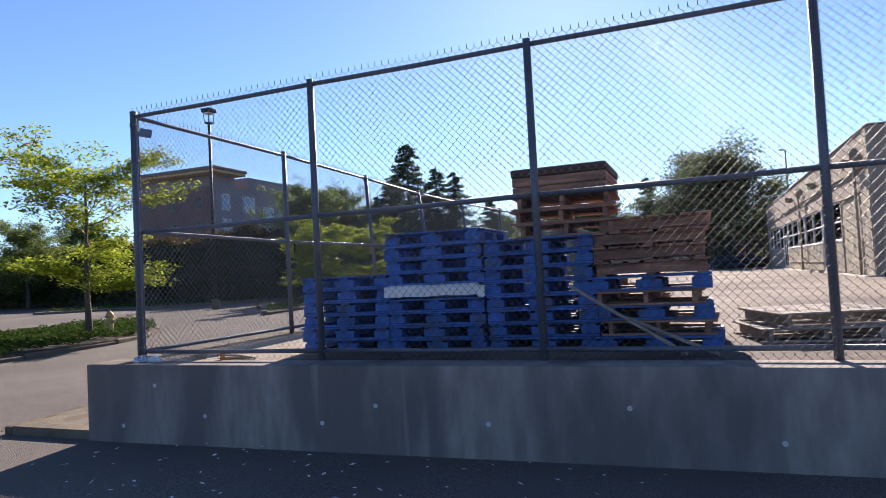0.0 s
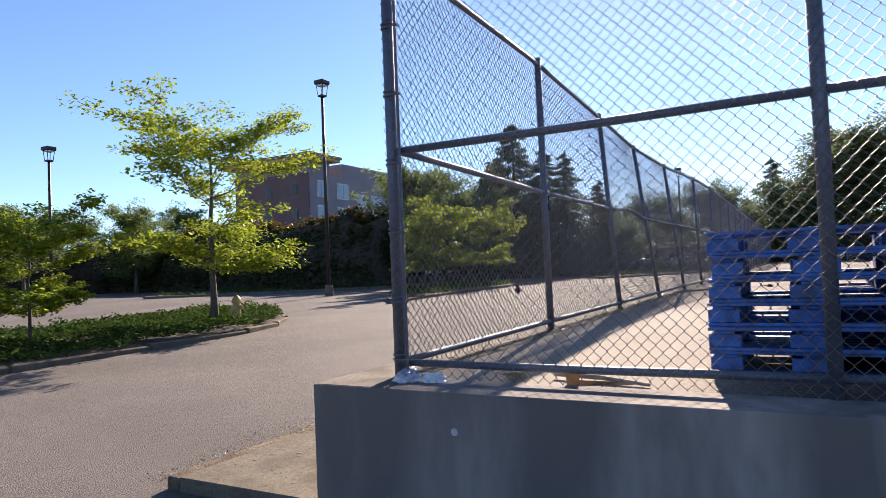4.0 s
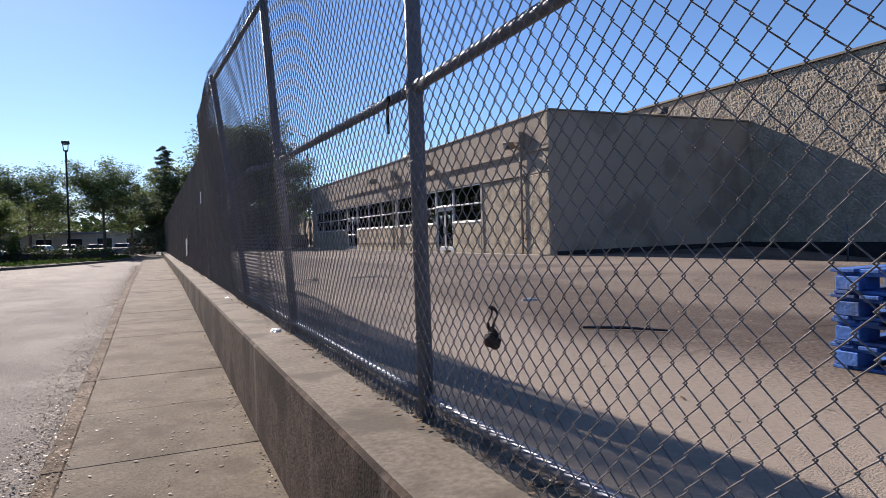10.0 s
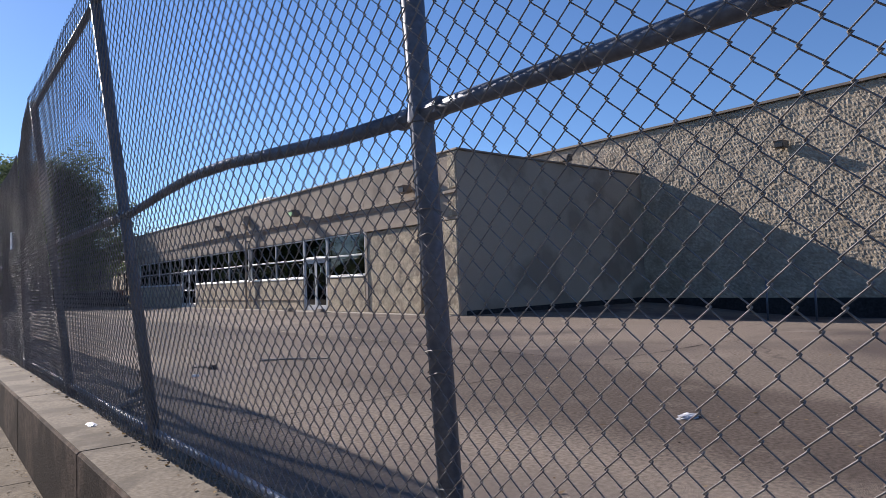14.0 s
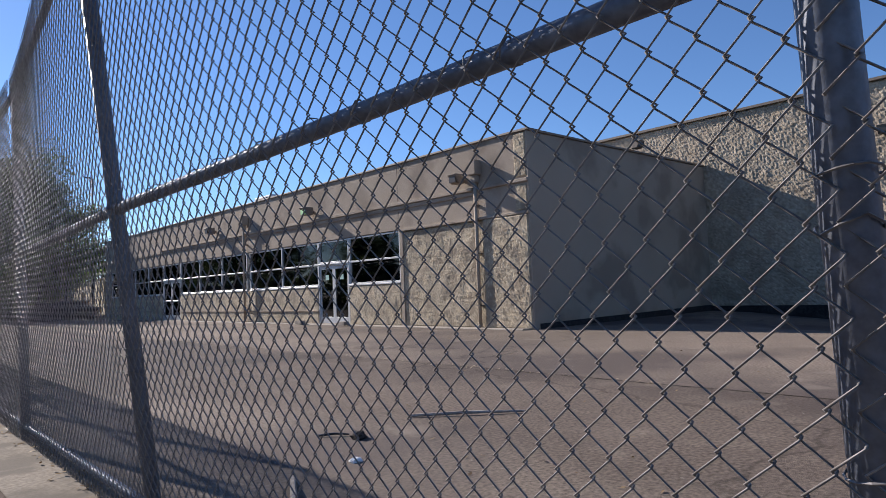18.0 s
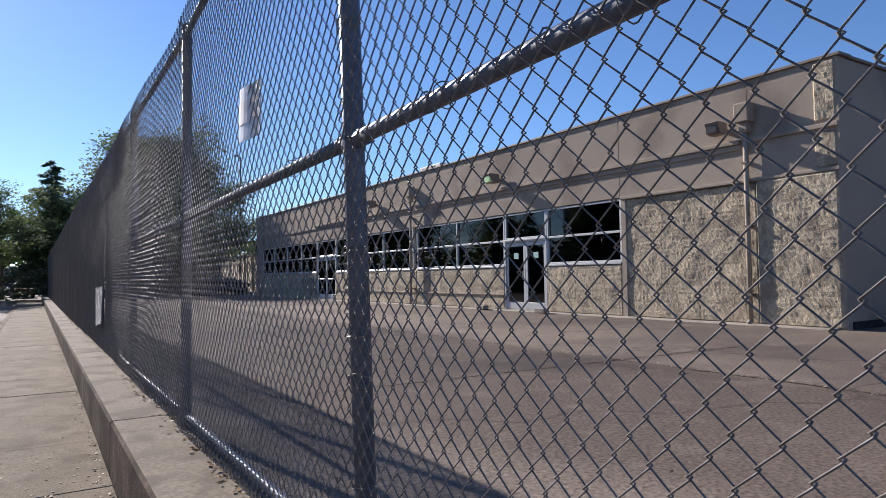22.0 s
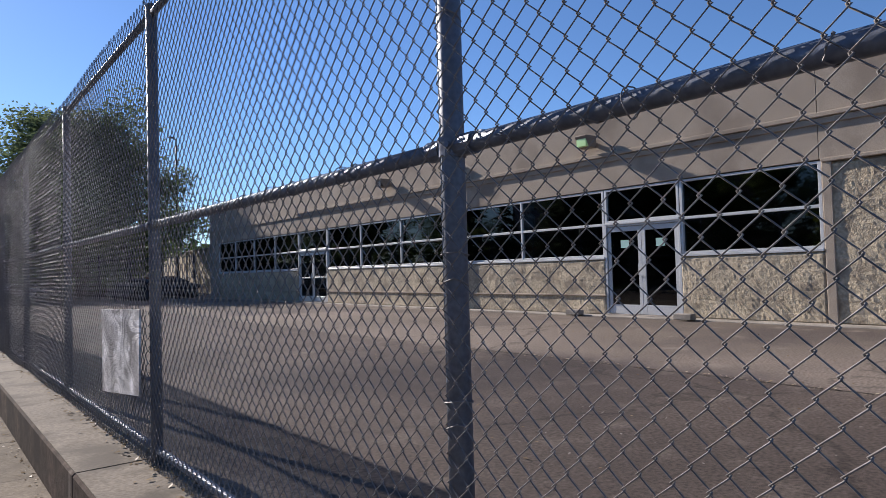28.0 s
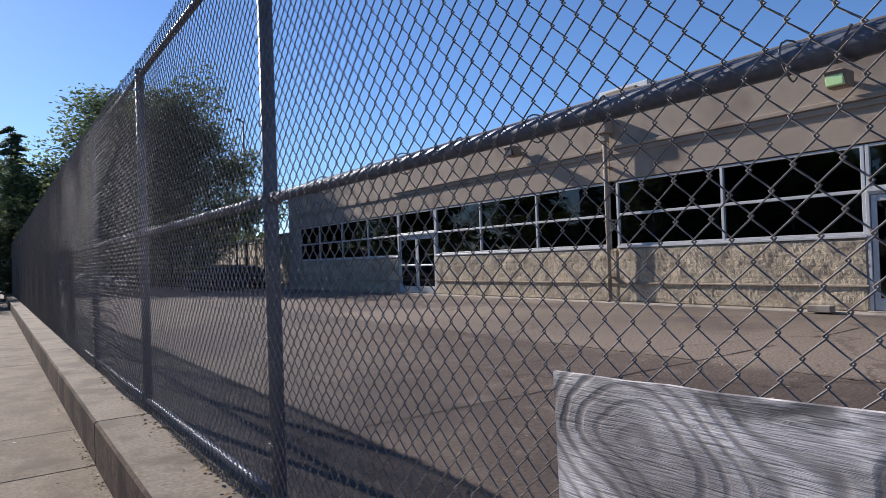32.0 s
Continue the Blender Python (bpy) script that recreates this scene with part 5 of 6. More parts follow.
young = "young locust tree with yellow-green leaves in a planted island"
broad_tree("locust_tree", -11.9, 9.1, -0.62, 6.6, 3.05, young, M_YELLOW_LEAF, 18500, 0.14, 4, 0.11, 0.26, True, "young locust trees")
locust_b = broad_tree("locust_tree", -15.0, 27.3, -0.4, 5.1, 2.5, young, M_YELLOW_LEAF, 16000, 0.165, 5, 0.07, 0.3, True, "young locust trees")
for x, y, rz, s in ((-14.6, 33.0, 70, 1.05), (-17.0, 29.5, 200, 0.85), (-12.2, 4.35, 130, 0.7), (-13.6, -3.5, 20, 0.95)):
    put_tree(locust_b, x, y, rz, s)

broad_tree("broadleaf_tree", 8.0, 72.5, -0.4, 14.3, 8.0, "large dark green broadleaf tree beyond the fenced lot", M_TREE_LEAF, 95000, 0.34, 8, 0.38, 0.14, full=1.5)
plain = "green broadleaf tree at the edge of the car park"
tree_p = broad_tree("broadleaf_tree", -24.8, 41.5, -0.3, 10.2, 4.3, plain, M_LEAF, 30000, 0.24, 9, 0.2, 0.16, group="car park trees")
tree_q = broad_tree("broadleaf_tree", -5.6, 74.0, -0.5, 10.2, 5.4, "green broadleaf tree with an open crown across the car park", M_PALE_LEAF, 22000, 0.25, 12, 0.2, 0.36, group="car park trees")
for kind, x, y, rz, s in ((tree_p, -27.5, 51, 80, 1.1), (tree_p, -22.6, 45, 190, 0.8), (tree_q, -3.4, 84.0, 110, 0.85), (tree_q, -12.6, 78, 30, 0.97), (tree_p, -12.3, 62, 130, 0.54), (tree_q, 3.2, 92, 200, 1.1),
                          (tree_p, -60, 48, 10, 1.0), (tree_p, -48, 33, 140, 0.8), (tree_q, -56, 28, 10, 0.8), (tree_q, -66, 38, 100, 0.9), (tree_p, -50, 22, 310, 0.75), (tree_q, -60, 14, 60, 0.85), (tree_p, -70, 20, 60, 1.0),
                          (tree_p, -55, 5, 20, 0.85), (tree_p, 16, 104, 250, 1.1), (tree_q, 40, 100, 250, 1.0), (tree_p, -40, 72, 250, 1.1), (tree_q, -34, 90, 150, 1.1), (tree_p, -26, 104, 25, 1.2), (tree_q, -15, 106, 20, 0.9)):
    put_tree(kind, x, y, rz, s)
spruce = "dark green spruce with drooping boughs"
con_a = conifer("spruce_tree", -20.9, 53.6, -0.4, 14.7, 5.4, spruce, 42000, 0.32, 14, "spruce trees")
con_b = conifer("spruce_tree", -18.6, 55.5, -0.4, 12.2, 4.1, spruce, 32000, 0.30, 15, "spruce trees")
for kind, x, y, rz, s in ((con_b, -15.9, 53.4, 90, 0.92), (con_b, -16.2, 66, 200, 0.82), (con_a, -24.5, 58, 40, 0.85), (con_b, -22.5, 50, 10, 0.75), (con_b, 0.3, 79.5, 60, 1.0), (con_b, -13.6, 58.5, 30, 0.6), (con_a, -28, 64, 100, 0.9), (con_a, 10, 100, 10, 0.85)):
    put_tree(kind, x, y, rz, s)


# ---- hedges, islands and ground cover ----
def hedge(name, pts, depth, height, label, n, size, seed, material=M_DARK_LEAF, crown=None):
    """A tall shrubbery along a line: a solid dark core, added to block light, under a thick coat of leaves."""
    rng = np.random.default_rng(seed)
    h = thing(name, *pts[0], ground_z(*pts[0]), label, "hedge")
    inv = h.matrix_world.inverted()
    line = [Vector((a, b, 0)) for a, b in pts]
    bm = bmesh.new()
    rows = []
    steps = []
    for a, b in zip(line, line[1:]):
        m = max(2, int((b - a).length / 1.2))
        steps += [a.lerp(b, i / m) for i in range(m)]
    steps.append(line[-1])
    way = (line[-1] - line[0]).normalized()
    side = Vector((-way.y, way.x, 0))
    for p in steps:
        hh = height * (0.82 + 0.3 * noise.noise(p * 0.22 + Vector((seed, 0, 0))))
        g0 = ground_z(p.x, p.y)
        ring = []
        for u, v in ((-0.5, 0), (-0.52, 0.5), (-0.34, 0.9), (0, 1), (0.34, 0.9), (0.52, 0.5), (0.5, 0)):
            f = 0.86 + 0.2 * noise.noise(p * 0.6 + Vector((u * 5, v * 5, seed)))
            ring.append(bm.verts.new(p + side * (u * depth * f) + Vector((0, 0, g0 + v * hh * f - 0.05))))
        rows.append(ring)
    for a, b in zip(rows, rows[1:]):
        for k in range(6):
            bm.faces.new((a[k], a[k + 1], b[k + 1], b[k]))
    bm.faces.new(rows[0]), bm.faces.new(rows[-1][::-1])
    areas = np.array([f.calc_area() for f in bm.faces])
    quads = [[v.co.copy() for v in f.verts] for f in bm.faces]
    core = part("core", bm, M_SOIL, h)
    core.matrix_parent_inverse = inv
    pick = rng.choice(len(quads), n, p=areas / areas.sum())
    out = []
    for i in pick:
        c = quads[i]
        w = rng.dirichlet([1] * len(c))
        p = sum((v * float(q) for v, q in zip(c, w)), Vector())
        out.append((p.x, p.y, p.z))
    pts_ = np.array(out) + rng.normal(0, 1, (n, 3)) * np.array([0.24, 0.24, 0.26])
    ob = leaf_mesh("foliage", pts_, size, material, rng, 1.0, h, 1.8)
    ob.matrix_parent_inverse = inv
    if crown:
        keep = pts_[:, 2] > np.quantile(pts_[:, 2], 0.86)
        ob = leaf_mesh("new_growth", pts_[keep] + np.array([0, 0, 0.12]), size, crown, rng, 1.0, h, 1.8)
        ob.matrix_parent_inverse = inv
    return h


hedge("hedge", [(-58, 38), (-42, 36), (-30, 35), (-23.4, 35.6)], 4.0, 7.0, "tall dark evergreen hedge behind the car park with reddish tips", 30000, 0.34, 31, crown=M_RED_LEAF)
hedge("hedge", [(-76, 6), (-67, 24), (-58, 37)], 4.0, 6.4, "tall dark evergreen hedge behind the car park", 9000, 0.38, 32)
hedge("hedge", [(-24.5, 40), (-21.5, 46), (-15.5, 60)], 2.4, 1.0, "low dark shrubs under the spruce trees", 4200, 0.22, 33)
hedge("hedge", [(-11.4, 59.0), (-4.3, 58.0)], 2.0, 1.3, "dark clipped shrubs on the far planted island", 4200, 0.24, 34)
hedge("hedge", [(8.0, 77.0), (14.5, 78.0)], 2.6, 1.9, "dark shrubs at the end of the lot", 4200, 0.26, 35)


def inside(poly, x, y):
    hit = False
    for (ax, ay), (bx, by) in zip(poly, poly[1:] + poly[:1]):
        if (ay > y) != (by > y) and x < (bx - ax) * (y - ay) / (by - ay) + ax:
            hit = not hit
    return hit


def island(poly, label, n, high, seed, size=0.11):
    """A planted island: kerb stones round bark mulch, and a mat of low plants."""
    isl = thing("planted_island", poly[0][0], poly[0][1], 0, label, "planting", kind="structure")
    inv = isl.matrix_world.inverted()
    bm = bmesh.new()
    bm.faces.new([bm.verts.new((x, y, ground_z(x, y) + 0.12)) for x, y in poly])
    ob = part("soil", bm, M_SOIL, isl)
    ob.matrix_parent_inverse = inv
    for (ax, ay), (bx, by) in zip(poly, poly[1:] + poly[:1]):
        ln = math.hypot(bx - ax, by - ay)
        m = max(1, round(ln / 2.4))
        for i in range(m):
            p0 = Vector((ax + (bx - ax) * i / m, ay + (by - ay) * i / m, 0))
            p1 = Vector((ax + (bx - ax) * (i + 1) / m, ay + (by - ay) * (i + 1) / m, 0))
            bm = box(0.005, (p1 - p0).length - 0.005, -0.09, 0.09, -0.1, 0.14, 0.025)
            bm.transform(Matrix.Translation((p0.x, p0.y, ground_z(p0.x, p0.y))) @ Matrix.Rotation(math.atan2(p1.y - p0.y, p1.x - p0.x), 4, "Z"))
            ob = part("kerb_stone", bm, M_SLAB, isl)
            ob.matrix_parent_inverse = inv
    rng = np.random.default_rng(seed)
    x0, x1 = min(p[0] for p in poly), max(p[0] for p in poly)
    y0, y1 = min(p[1] for p in poly), max(p[1] for p in poly)
    cx, cy = sum(p[0] for p in poly) / len(poly), sum(p[1] for p in poly) / len(poly)
    small = [(cx + (px - cx) * 0.985, cy + (py - cy) * 0.99) for px, py in poly]
    pts = []
    while len(pts) < n:
        x, y = rng.uniform(x0, x1), rng.uniform(y0, y1)
        if inside(small, x, y):
            b = 0.5 + 0.5 * noise.noise(Vector((x * 0.9, y * 0.9, seed))) + 0.25 * noise.noise(Vector((x * 3, y * 3, seed)))
            pts.append((x, y, ground_z(x, y) + 0.12 + high * max(0.1, b) * rng.uniform(0.35, 1.0)))
    ob = leaf_mesh("ground_cover", np.array(pts), size, M_COVER, rng, 0.9, None, 1.9)
    tagged(ob, "mat of low green ground cover plants", "ground cover", kind="stuff")


island([(-10.4, -14), (-10.1, 2.8), (-10.2, 8.6), (-10.6, 10.1), (-11.6, 11.6), (-13.5, 13.3), (-16.3, 14.4), (-17.2, 13.6), (-17.2, -14)], "long planted island with concrete kerb in the car park", 60000, 0.45, 41)
island([(-11.6, 17.6), (-12.0, 30.0), (-12.8, 33.2), (-14.6, 34.8), (-17.4, 35.2), (-15.8, 26.0), (-13.0, 19.5)], "planted island with concrete kerb in the car park", 12000, 0.4, 42)
island([(-11.2, 45.0), (-10.4, 43.6), (-9.4, 44.2), (-6.2, 50.5), (-3.8, 56.0), (-2.9, 64), (-4, 71), (-14.5, 72), (-13.4, 58)], "far planted island with concrete kerb", 9000, 0.4, 43, 0.2)
island([(-33, 22.6), (-25.6, 27.3), (-20.6, 35.3), (-19.5, 44), (-24, 50), (-40, 40)], "planted bed under the tall hedge", 5000, 0.3, 44, 0.2)


# ---- street furniture ----
def lamp_post(x, y, h, group):
    p = thing("street_lamp", x, y, ground_z(x, y), "tall dark bronze car park lamp on a concrete footing", "street lamp", group=group)
    part("footing", tube([(0, 0, 0), (0, 0, 0.55)], [0.22, 0.20], 14), M_SLAB, p, "concrete footing")
    part("pole", tube([(0, 0, 0.55), (0, 0, h - 0.75)], [0.10, 0.075], 10), M_BLACK, p, smooth=True)
    part("head_frame", box(-0.30, 0.30, -0.30, 0.30, h - 0.22, h, 0.035), M_BLACK, p)
    bm = box(-0.2, 0.2, -0.2, 0.2, h - 0.30, h - 0.22, 0.012)
    part("lens", bm, mat("clear_lamp_lens", (0.7, 0.72, 0.75), 0.2, var=0.05, bump=0) if "clear_lamp_lens" not in bpy.data.materials else bpy.data.materials["clear_lamp_lens"], p, "pale lamp lens")
    for sx, sy in ((-1, -1), (-1, 1), (1, -1), (1, 1)):
        part("strut", tube([(sx * 0.15, sy * 0.15, h - 0.82), (sx * 0.21, sy * 0.21, h - 0.2)], 0.02, 5), M_BLACK, p)
    part("yoke", box(-0.17, 0.17, -0.17, 0.17, h - 0.86, h - 0.76, 0.015), M_BLACK, p)


for x, y, h in ((-18.9, 22.9, 11.2), (-35.1, 18.2, 9.1), (-7.7, 64.5, 10.3)):
    lamp_post(x, y, h, "car park lamps")
pole = thing("utility_pole", 15.4, 74.8, -0.4, "thin dark lamp pole beyond the store", "street lamp")
part("pole", tube([(0, 0, 0), (0, 0, 13.0)], [0.12, 0.07], 8), M_BLACK, pole, smooth=True)
part("arm", tube([(0, 0, 12.9), (-0.25, 0, 13.05)], 0.05, 6), M_BLACK, pole)
part("lamp_head", box(-0.6, -0.15, -0.13, 0.13, 13.0, 13.14, 0.03), M_BLACK, pole)
pole = thing("street_lamp", -26.5, 62, -0.3, "grey street lamp with a short arm among the trees", "street lamp")
part("pole", tube([(0, 0, 0), (0, 0, 12.6)], [0.12, 0.07], 8), M_GALV, pole, smooth=True)
part("arm", box(-0.05, 0.95, -0.12, 0.12, 12.5, 12.66, 0.03), M_BLACK, pole)

hyd = thing("fire_hydrant", -11.55, 9.6, -0.62, "yellowish fire hydrant in the ground cover", "fire hydrant")
M_HYD = mat("hydrant_paint", (0.50, 0.38, 0.14), 0.6, var=0.2, fine=20, bump=0.1)
part("barrel", tube([(0, 0, 0), (0, 0, 0.06), (0, 0, 0.07), (0, 0, 0.62), (0, 0, 0.64), (0, 0, 0.68)], [0.17, 0.17, 0.11, 0.11, 0.15, 0.15], 14), M_HYD, hyd)
part("bonnet", tube([(0, 0, 0.68), (0, 0, 0.74), (0, 0, 0.80), (0, 0, 0.83)], [0.13, 0.115, 0.07, 0.03], 14), M_HYD, hyd)
part("operating_nut", tube([(0, 0, 0.83), (0, 0, 0.89)], 0.03, 5), M_HYD, hyd)
for a in (0, 180):
    bm = tube([(0.09, 0, 0.5), (0.19, 0, 0.5), (0.192, 0, 0.5), (0.22, 0, 0.5)], [0.055, 0.055, 0.07, 0.06], 10)
    bm.transform(Matrix.Rotation(radians(a), 4, "Z"))
    part("hose_outlet", bm, M_HYD, hyd)
part("pumper_outlet", tube([(0, -0.09, 0.42), (0, -0.2, 0.42)], [0.075, 0.085], 10), M_HYD, hyd)


# ---- parked cars far off ----
def car(name, x, y, rz, paint, label):
    c = thing(name, x, y, ground_z(x, y), label, "car", rz=rz, group="parked cars")
    prof = [(-2.2, 0.35), (-2.2, 0.75), (-2.0, 0.92), (-1.2, 0.98), (-0.6, 1.42), (0.9, 1.46), (1.7, 1.0), (2.15, 0.9), (2.25, 0.6), (2.2, 0.35)]
    bm = bmesh.new()
    rows = []
    for yy, f in ((-0.88, 0.0), (-0.84, 1.0), (0.84, 1.0), (0.88, 0.0)):
        rows.append([bm.verts.new((px, yy * (0.84 if pz > 1.1 else 1.0), 0.35 + (pz - 0.35) * (0.97 if f == 0 else 1))) for px, pz in prof])
    for a, b in zip(rows, rows[1:]):
        for k in range(len(prof)):
            bm.faces.new((a[k], a[(k + 1) % len(prof)], b[(k + 1) % len(prof)], b[k]))
    bm.faces.new(rows[0][::-1]), bm.faces.new(rows[-1])
    bmesh.ops.recalc_face_normals(bm, faces=bm.faces[:])
    part("body", bm, paint, c, smooth=False)
    for s in (-1, 1):
        bm = bmesh.new()
        bm.faces.new([bm.verts.new((px, s * (0.885 if pz < 1.1 else 0.765), pz)) for px, pz in ((-1.05, 1.0), (-0.55, 1.36), (0.8, 1.39), (1.4, 1.02))])
        bmesh.ops.solidify(bm, geom=bm.faces[:], thickness=0.02)
        part("side_window", bm, M_GLASS_DARK, c)
    for px0, pz0, px1, pz1, nm in ((-1.24, 1.0, -0.66, 1.42, "windscreen"), (0.98, 1.45, 1.74, 1.02, "rear_window")):
        bm = bmesh.new()
        bm.faces.new([bm.verts.new(q) for q in ((px0 - 0.02, -0.68, pz0), (px0 - 0.02, 0.68, pz0), (px1, 0.62, pz1 + 0.02), (px1, -0.62, pz1 + 0.02))])
        bmesh.ops.solidify(bm, geom=bm.faces[:], thickness=0.02)
        part(nm, bm, M_GLASS_DARK, c)
    for px in (-1.35, 1.4):
        for s in (-0.8, 0.8):
            w = part("wheel", tube([(px, s - 0.1, 0.33), (px, s + 0.1, 0.33)], 0.33, 14), M_RUBBER, c)
            part("rim", tube([(px, s * 1.13, 0.33), (px, s * 1.14, 0.33)], 0.2, 10), M_ALU, w)
    for s in (-0.6, 0.6):
        part("headlight", box(-2.23, -2.15, s - 0.17, s + 0.17, 0.66, 0.8, 0.01), M_ALU, c)
        part("tail_light", box(2.17, 2.25, s - 0.17, s + 0.17, 0.7, 0.85, 0.01), M_TAIL, c)


M_GLASS_DARK = mat("car_glass", (0.02, 0.025, 0.03), 0.06, var=0.05, bump=0)
M_TAIL = mat("tail_light_red", (0.35, 0.02, 0.02), 0.3, var=0.05, bump=0)
paints = [mat("car_paint_" + n, c, 0.28, 0.1, var=0.04, bump=0) for n, c in (("white", (0.7, 0.7, 0.72)), ("silver", (0.42, 0.43, 0.45)), ("black", (0.02, 0.02, 0.025)), ("red", (0.20, 0.03, 0.03)), ("blue", (0.06, 0.09, 0.2)))]
words = ["white", "silver", "black", "dark red", "dark blue"]
for i, (x, y, rz, k) in enumerate(((-13, 88, 80, 0), (-10.2, 88, 95, 1), (-7.4, 88.5, 90, 2), (-4.6, 88, 85, 4), (-1.8, 88.5, 92, 3), (0.8, 88, 90, 1), (-1.2, 96, 0, 0), (-17, 89, 90, 1), (-20.2, 89, 85, 2), (-23, 90, 92, 0),
                                   (-31, 57, 40, 0), (-34, 54, 42, 2), (-28, 60, 44, 1), (6, 90, 5, 0), (11, 91, 0, 2), (-2.6, 104, 90, 2), (-5.5, 104, 90, 0), (9.5, 82.5, 0, 0))):
    car("parked_car", x, y, rz, paints[k], words[k] + " car parked far across the car park")

# ---- buildings in the distance ----
M_BRICK = mat("dark_brick", (0.195, 0.122, 0.118), 0.9, var=0.18, fine=20, coarse=0.4, bump=0.3, bscale=30)
M_GREYWALL = mat("grey_cladding", (0.27, 0.24, 0.265), 0.85, var=0.1, fine=8, coarse=0.3, bump=0.1)
M_SOFFIT = mat("tan_soffit", (0.55, 0.38, 0.18), 0.8, var=0.08, bump=0.05)
hotel = thing("hotel_building", -53.4, 62.9, -0.3, "dark brick and grey hotel with overhanging roof behind the hedge", "building", rz=0)


def add_h(nm, bm, m, parent=None):
    return part(nm, bm, m, parent or hotel)


# local axes: x runs along the grey face away to the right, y along the brick face away to the left
turn = Matrix.Rotation(radians(90), 4, "Z")


def hb(*a, bevel=0.0):
    bm = box(*a, bevel)
    bm.transform(turn)
    return bm


add_h("brick_wall", hb(-0.2, 14, 0.1, 13.4, 0, 14.55), M_BRICK)
add_h("grey_wall", hb(0.3, 34, -0.15, 12, 0, 14.5), M_GREYWALL)
add_h("tower_wall", hb(-0.1, 3.7, -0.3, 13.3, 0, 16.02), M_GREYWALL)
add_h("roof", hb(-2.2, 4.4, -2.0, 15.0, 16.4, 16.8, bevel=0.05), M_TRIM)
add_h("soffit", hb(-2.0, 4.2, -1.8, 14.8, 16.05, 16.39), M_SOFFIT)
add_h("roof_screen", hb(7.8, 20.0, 0.6, 6, 14.5, 16.6), M_GREYWALL)
# Pale blue base stands in for sky reflected in the panes.
M_HOTEL_GLASS = mat("hotel_glass_sky_tint", (0.30, 0.38, 0.46), 0.12, var=0.1, bump=0)
for fl in range(4):
    for px, wd in ((0.9, 1.7), (5.4, 2.6), (9.9, 2.5), (13.6, 2.5), (18.8, 2.5), (24.0, 2.5), (29.0, 2.5)):
        if px > 6 and fl == 3:
            z0, z1 = 10.6, 12.4
        else:
            z0, z1 = 1.3 + fl * 3.35, 3.5 + fl * 3.35
        off = -0.3 if px < 3 else -0.15
        w = add_h("window", hb(px, px + wd, off - 0.06, off + 0.01, z0, z1), M_ALU)
        add_h("pane", hb(px + 0.1, px + wd / 2 - 0.04, off - 0.10, off - 0.07, z0 + 0.1, z1 - 0.1), M_HOTEL_GLASS, w)
        add_h("pane", hb(px + wd / 2 + 0.04, px + wd - 0.1, off - 0.10, off - 0.07, z0 + 0.1, z1 - 0.1), M_HOTEL_GLASS, w)
    for py in (2.0, 6.5, 11.0):
        w = add_h("window", hb(-0.28, -0.21, py, py + 1.0, 1.6 + fl * 3.35, 3.2 + fl * 3.35), M_TRIM)
        add_h("pane", hb(-0.32, -0.29, py + 0.1, py + 0.9, 1.7 + fl * 3.35, 3.1 + fl * 3.35), M_GLASS_DARK, w)

M_PALE = mat("pale_wall_paint", (0.50, 0.45, 0.36), 0.9, var=0.1, fine=10, coarse=0.4, bump=0.1)
M_RUST = mat("red_brown_band", (0.28, 0.10, 0.06), 0.8, var=0.1, bump=0.05)
M_RUST_STEEL = mat("rusty_brown_steel", (0.20, 0.115, 0.075), 0.8, var=0.3, fine=12, coarse=1.5, bump=0.2, dirt=(0.10, 0.055, 0.04), amount=0.4, dscale=3)
M_DIMROOF = mat("grey_roof", (0.25, 0.25, 0.26), 0.8, var=0.15, bump=0.1)
for x0, x1, y0, y1, h, lab in ((2, 40, 122, 134, 4.6, "low pale building with a red-brown band beyond the store"), (-34, 4, 112, 124, 3.1, "long low building across the car park"), (-50, -34, 78, 90, 5, "low pale building behind the trees")):
    b = thing("low_building", x0, y0, -0.5, lab, "building")
    part("wall", box(0, x1 - x0, 0, y1 - y0, 0, h, 0.02), M_PALE, b)
    if h > 4:
        part("band", box(-0.05, x1 - x0 + 0.05, -0.06, 0.3, h - 1.1, h - 0.5), M_RUST, b)
    part("roof", box(-0.3, x1 - x0 + 0.3, -0.3, y1 - y0 + 0.3, h, h + 0.35, 0.03), M_DIMROOF, b)
    for i in range(int((x1 - x0) / 4)):
        w = part("window", box(1 + i * 4, 3.2 + i * 4, -0.03, 0.05, 1.0, 2.5), M_ALU, b)
        part("pane", box(1.1 + i * 4, 3.1 + i * 4, -0.045, -0.032, 1.1, 2.4), M_GLASS_DARK, w)
# Dark mass at the lot's end, drawn as a rounded heap.
crumple("tarpaulin_mound", 9.2, 58.4, 0.0, 1.95, 0.95, 0.95, M_BLACK, "dark rounded heap at the end of the lot", "heap", 31)
screen = thing("screen_wall", 14.4, 58.5, -0.5, "tan block screen wall with a pale cap behind the store", "wall", rz=-5.2, kind="structure")
for i in range(9):
    part("wall_panel", box(-0.1, 0.1, i * 6.2 + 0.01, i * 6.2 + 6.19, 0, 3.68, 0.01), M_SPLIT, screen)
    part("pilaster", box(-0.2, 0.2, i * 6.2 - 0.2, i * 6.2 + 0.2, 0, 3.72, 0.015), M_STUCCO, screen)
    part("cap", box(-0.18, 0.18, i * 6.2 + 0.205, i * 6.2 + 5.995, 3.685, 3.80, 0.015), M_CONC, screen)
bin_ = thing("waste_container", 14.2, 77.5, -0.45, "rusty brown steel waste container with an open top", "container")
bm = box(-1.35, 1.35, -0.85, 0.85, 0.15, 1.75, 0.03)
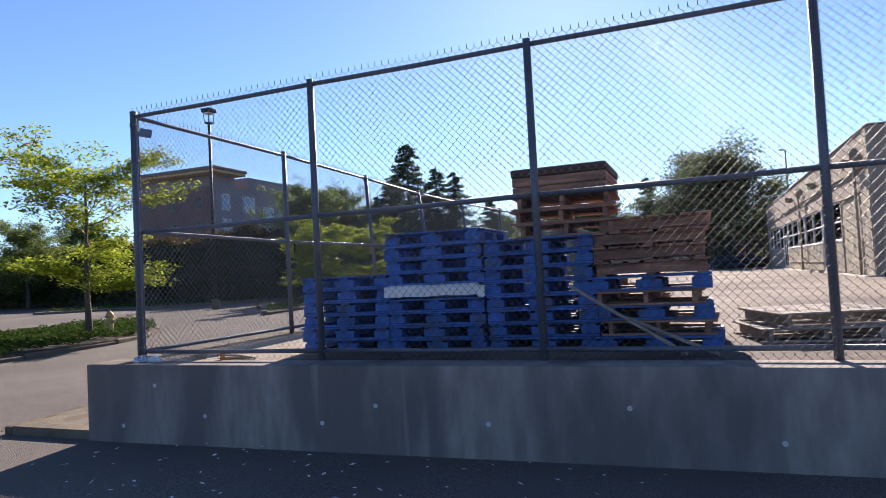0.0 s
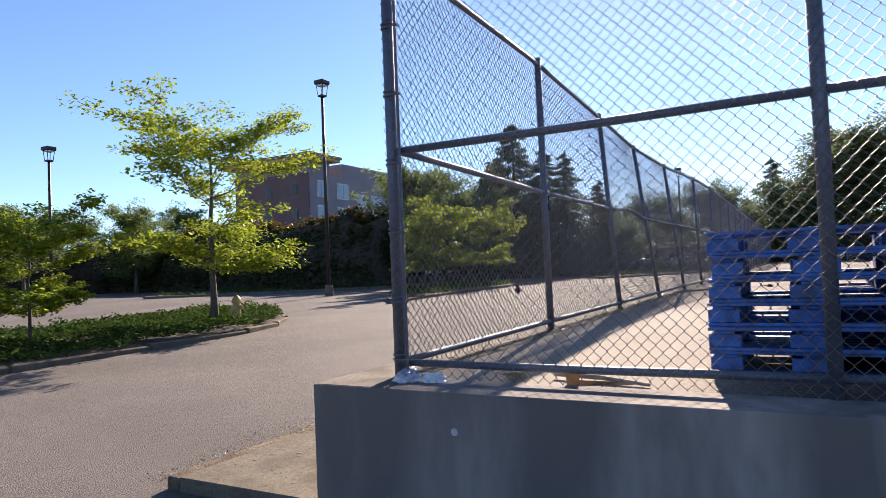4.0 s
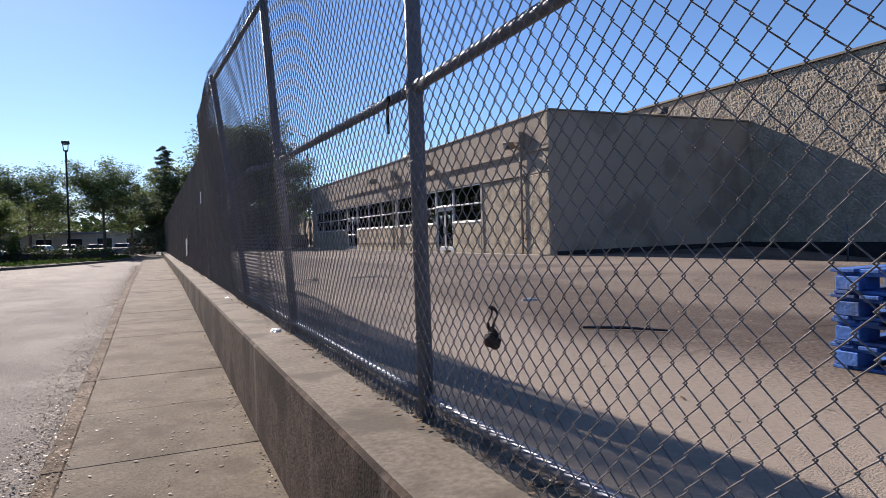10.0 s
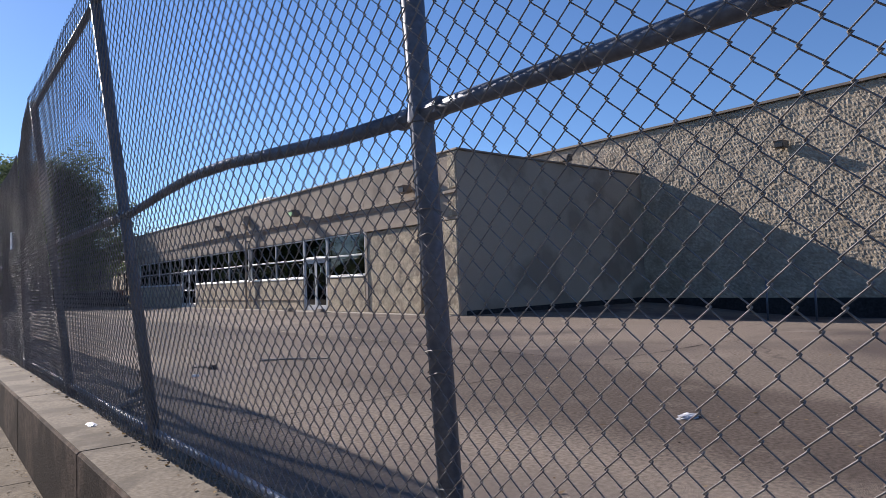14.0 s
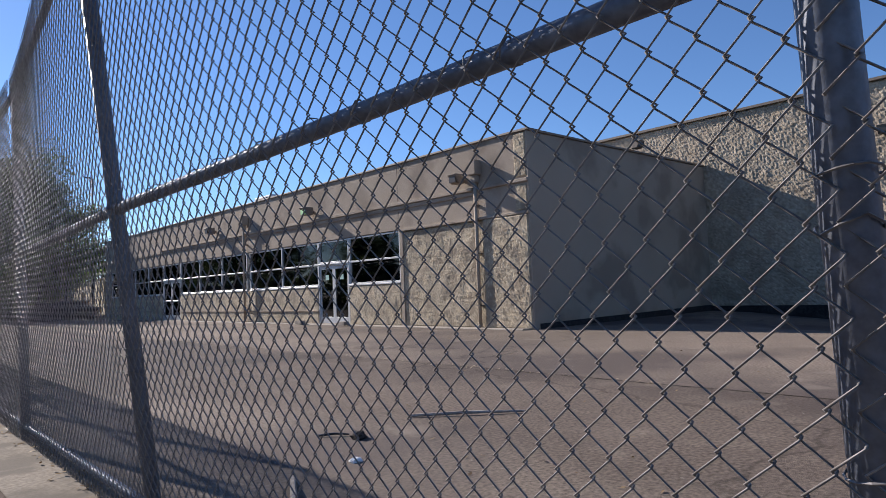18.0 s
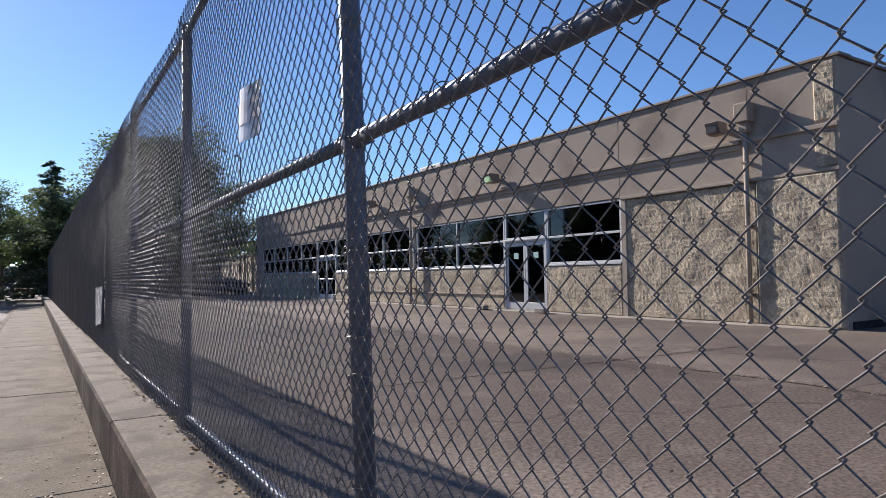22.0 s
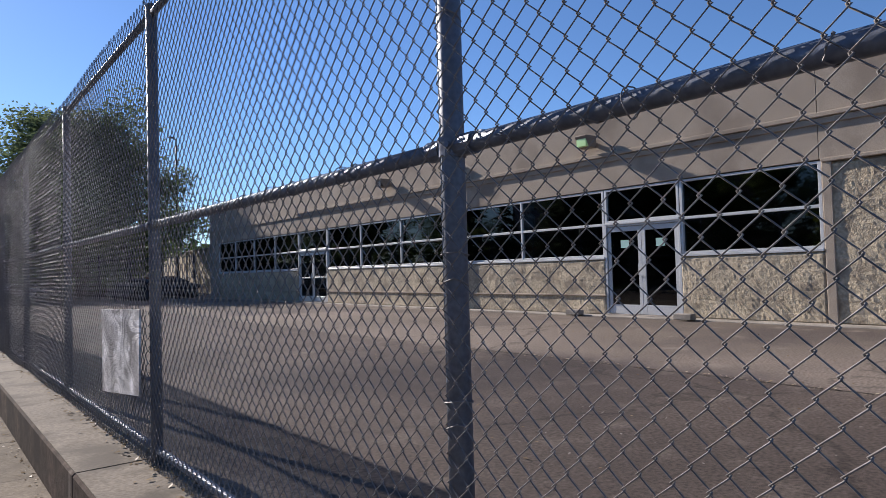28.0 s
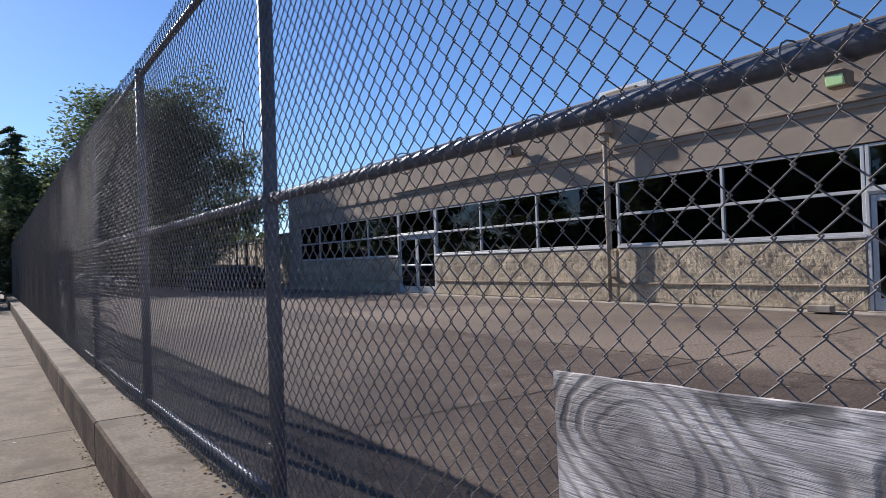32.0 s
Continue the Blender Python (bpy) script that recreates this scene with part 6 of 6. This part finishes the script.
bmesh.ops.delete(bm, geom=[f for f in bm.faces if f.normal.z > 0.9 and f.calc_center_median().z > 1.7], context="FACES")
for v in bm.verts:
    if v.co.z < 0.5:
        v.co.x *= 0.88
part("body", bm, M_RUST_STEEL, bin_)
for nm, a in (("rim", (-1.42, 1.42, -0.92, -0.84, 1.68, 1.80)), ("rim", (-1.42, 1.42, 0.84, 0.92, 1.68, 1.80)), ("rim", (-1.43, -1.34, -0.83, 0.83, 1.68, 1.80)), ("rim", (1.34, 1.43, -0.83, 0.83, 1.68, 1.80))):
    part(nm, box(*a, 0.01), M_RUST_STEEL, bin_)
for k in range(4):
    part("rib", box(-1.05 + k * 0.7 - 0.04, -1.05 + k * 0.7 + 0.04, -0.92, -0.855, 0.3, 1.67, 0.01), M_RUST_STEEL, bin_)
    part("foot", box(-1.0 + k * 0.66 - 0.1, -1.0 + k * 0.66 + 0.1, -0.7, 0.7, 0.0, 0.149), M_BLACK, bin_)
# White van, simplified to a box body on wheels.
tr = thing("box_trailer", 10.6, 85.0, -0.45, "low white van, simplified to a box body, beyond the lot", "trailer")
part("box_body", box(-2.0, 2.0, -1.0, 1.0, 0.6, 2.5, 0.05), paints[0], tr)
part("chassis", box(-1.9, 1.9, -0.8, 0.8, 0.4, 0.59), M_BLACK, tr)
part("rub_rail", box(-2.01, 2.01, -1.02, -1.001, 1.45, 1.55), M_ALU, tr)
for px in (-0.9, 0.3):
    for s in (-1.05, 1.05):
        part("wheel", tube([(px, s - 0.12, 0.38), (px, s + 0.12, 0.38)], 0.38, 14), M_RUBBER, tr)

railing = thing("iron_railing", 11.3, 58.2, 0, "tall dark iron railing closing the end of the lot", "railing")
ra, rb = Vector((0.0, 0.0, 0.0)), Vector((-6.4, 9.4, -0.1))
rail_way = rb - ra
yaw_r = math.atan2(rail_way.y, rail_way.x)
n_bay = 5
rail_post = picket = None
for i in range(n_bay + 1):
    p = ra.lerp(rb, i / n_bay)
    rail_post = rail_post or part("post", box(-0.045, 0.045, -0.045, 0.045, 0, 2.75, 0.006), M_BLACK, railing)
    (rail_post if i == 0 else shared("post", rail_post, railing)).matrix_local = pose(*p, 0, 0, math.degrees(yaw_r))
for zz in (0.25, 2.4):
    part("rail", tube([ra + Vector((0, 0, zz)), rb + Vector((0, 0, zz))], 0.022, 6), M_BLACK, railing)
for i in range(1, n_bay * 14):
    if i % 14:
        p = ra.lerp(rb, i / (n_bay * 14))
        if picket is None:
            picket = part("picket", tube([(0, 0, 0.12), (0, 0, 2.6)], 0.012, 5), M_BLACK, railing)
            picket.matrix_local = Matrix.Translation(p)
        else:
            shared("picket", picket, railing, Matrix.Translation(p))

# far woods close the horizon
rng_w = np.random.default_rng(77)
pts = []
for _ in range(26000):
    a = rng_w.uniform(0, 2 * np.pi)
    r = rng_w.uniform(150, 215)
    h = (9 + 5 * noise.noise(Vector((math.cos(a) * 9, math.sin(a) * 9, 0))) + 2.5 * noise.noise(Vector((math.cos(a) * 40, math.sin(a) * 40, 3)))) * rng_w.uniform(0, 1) ** 0.7
    pts.append((r * math.cos(a) - 5, r * math.sin(a) + 20, h - 0.6))
tagged(leaf_mesh("far_woods", np.array(pts), 2.6, M_DARK_LEAF, rng_w, 1.0, None, 1.5), "belt of dark green woods on the horizon", "woods", kind="stuff")
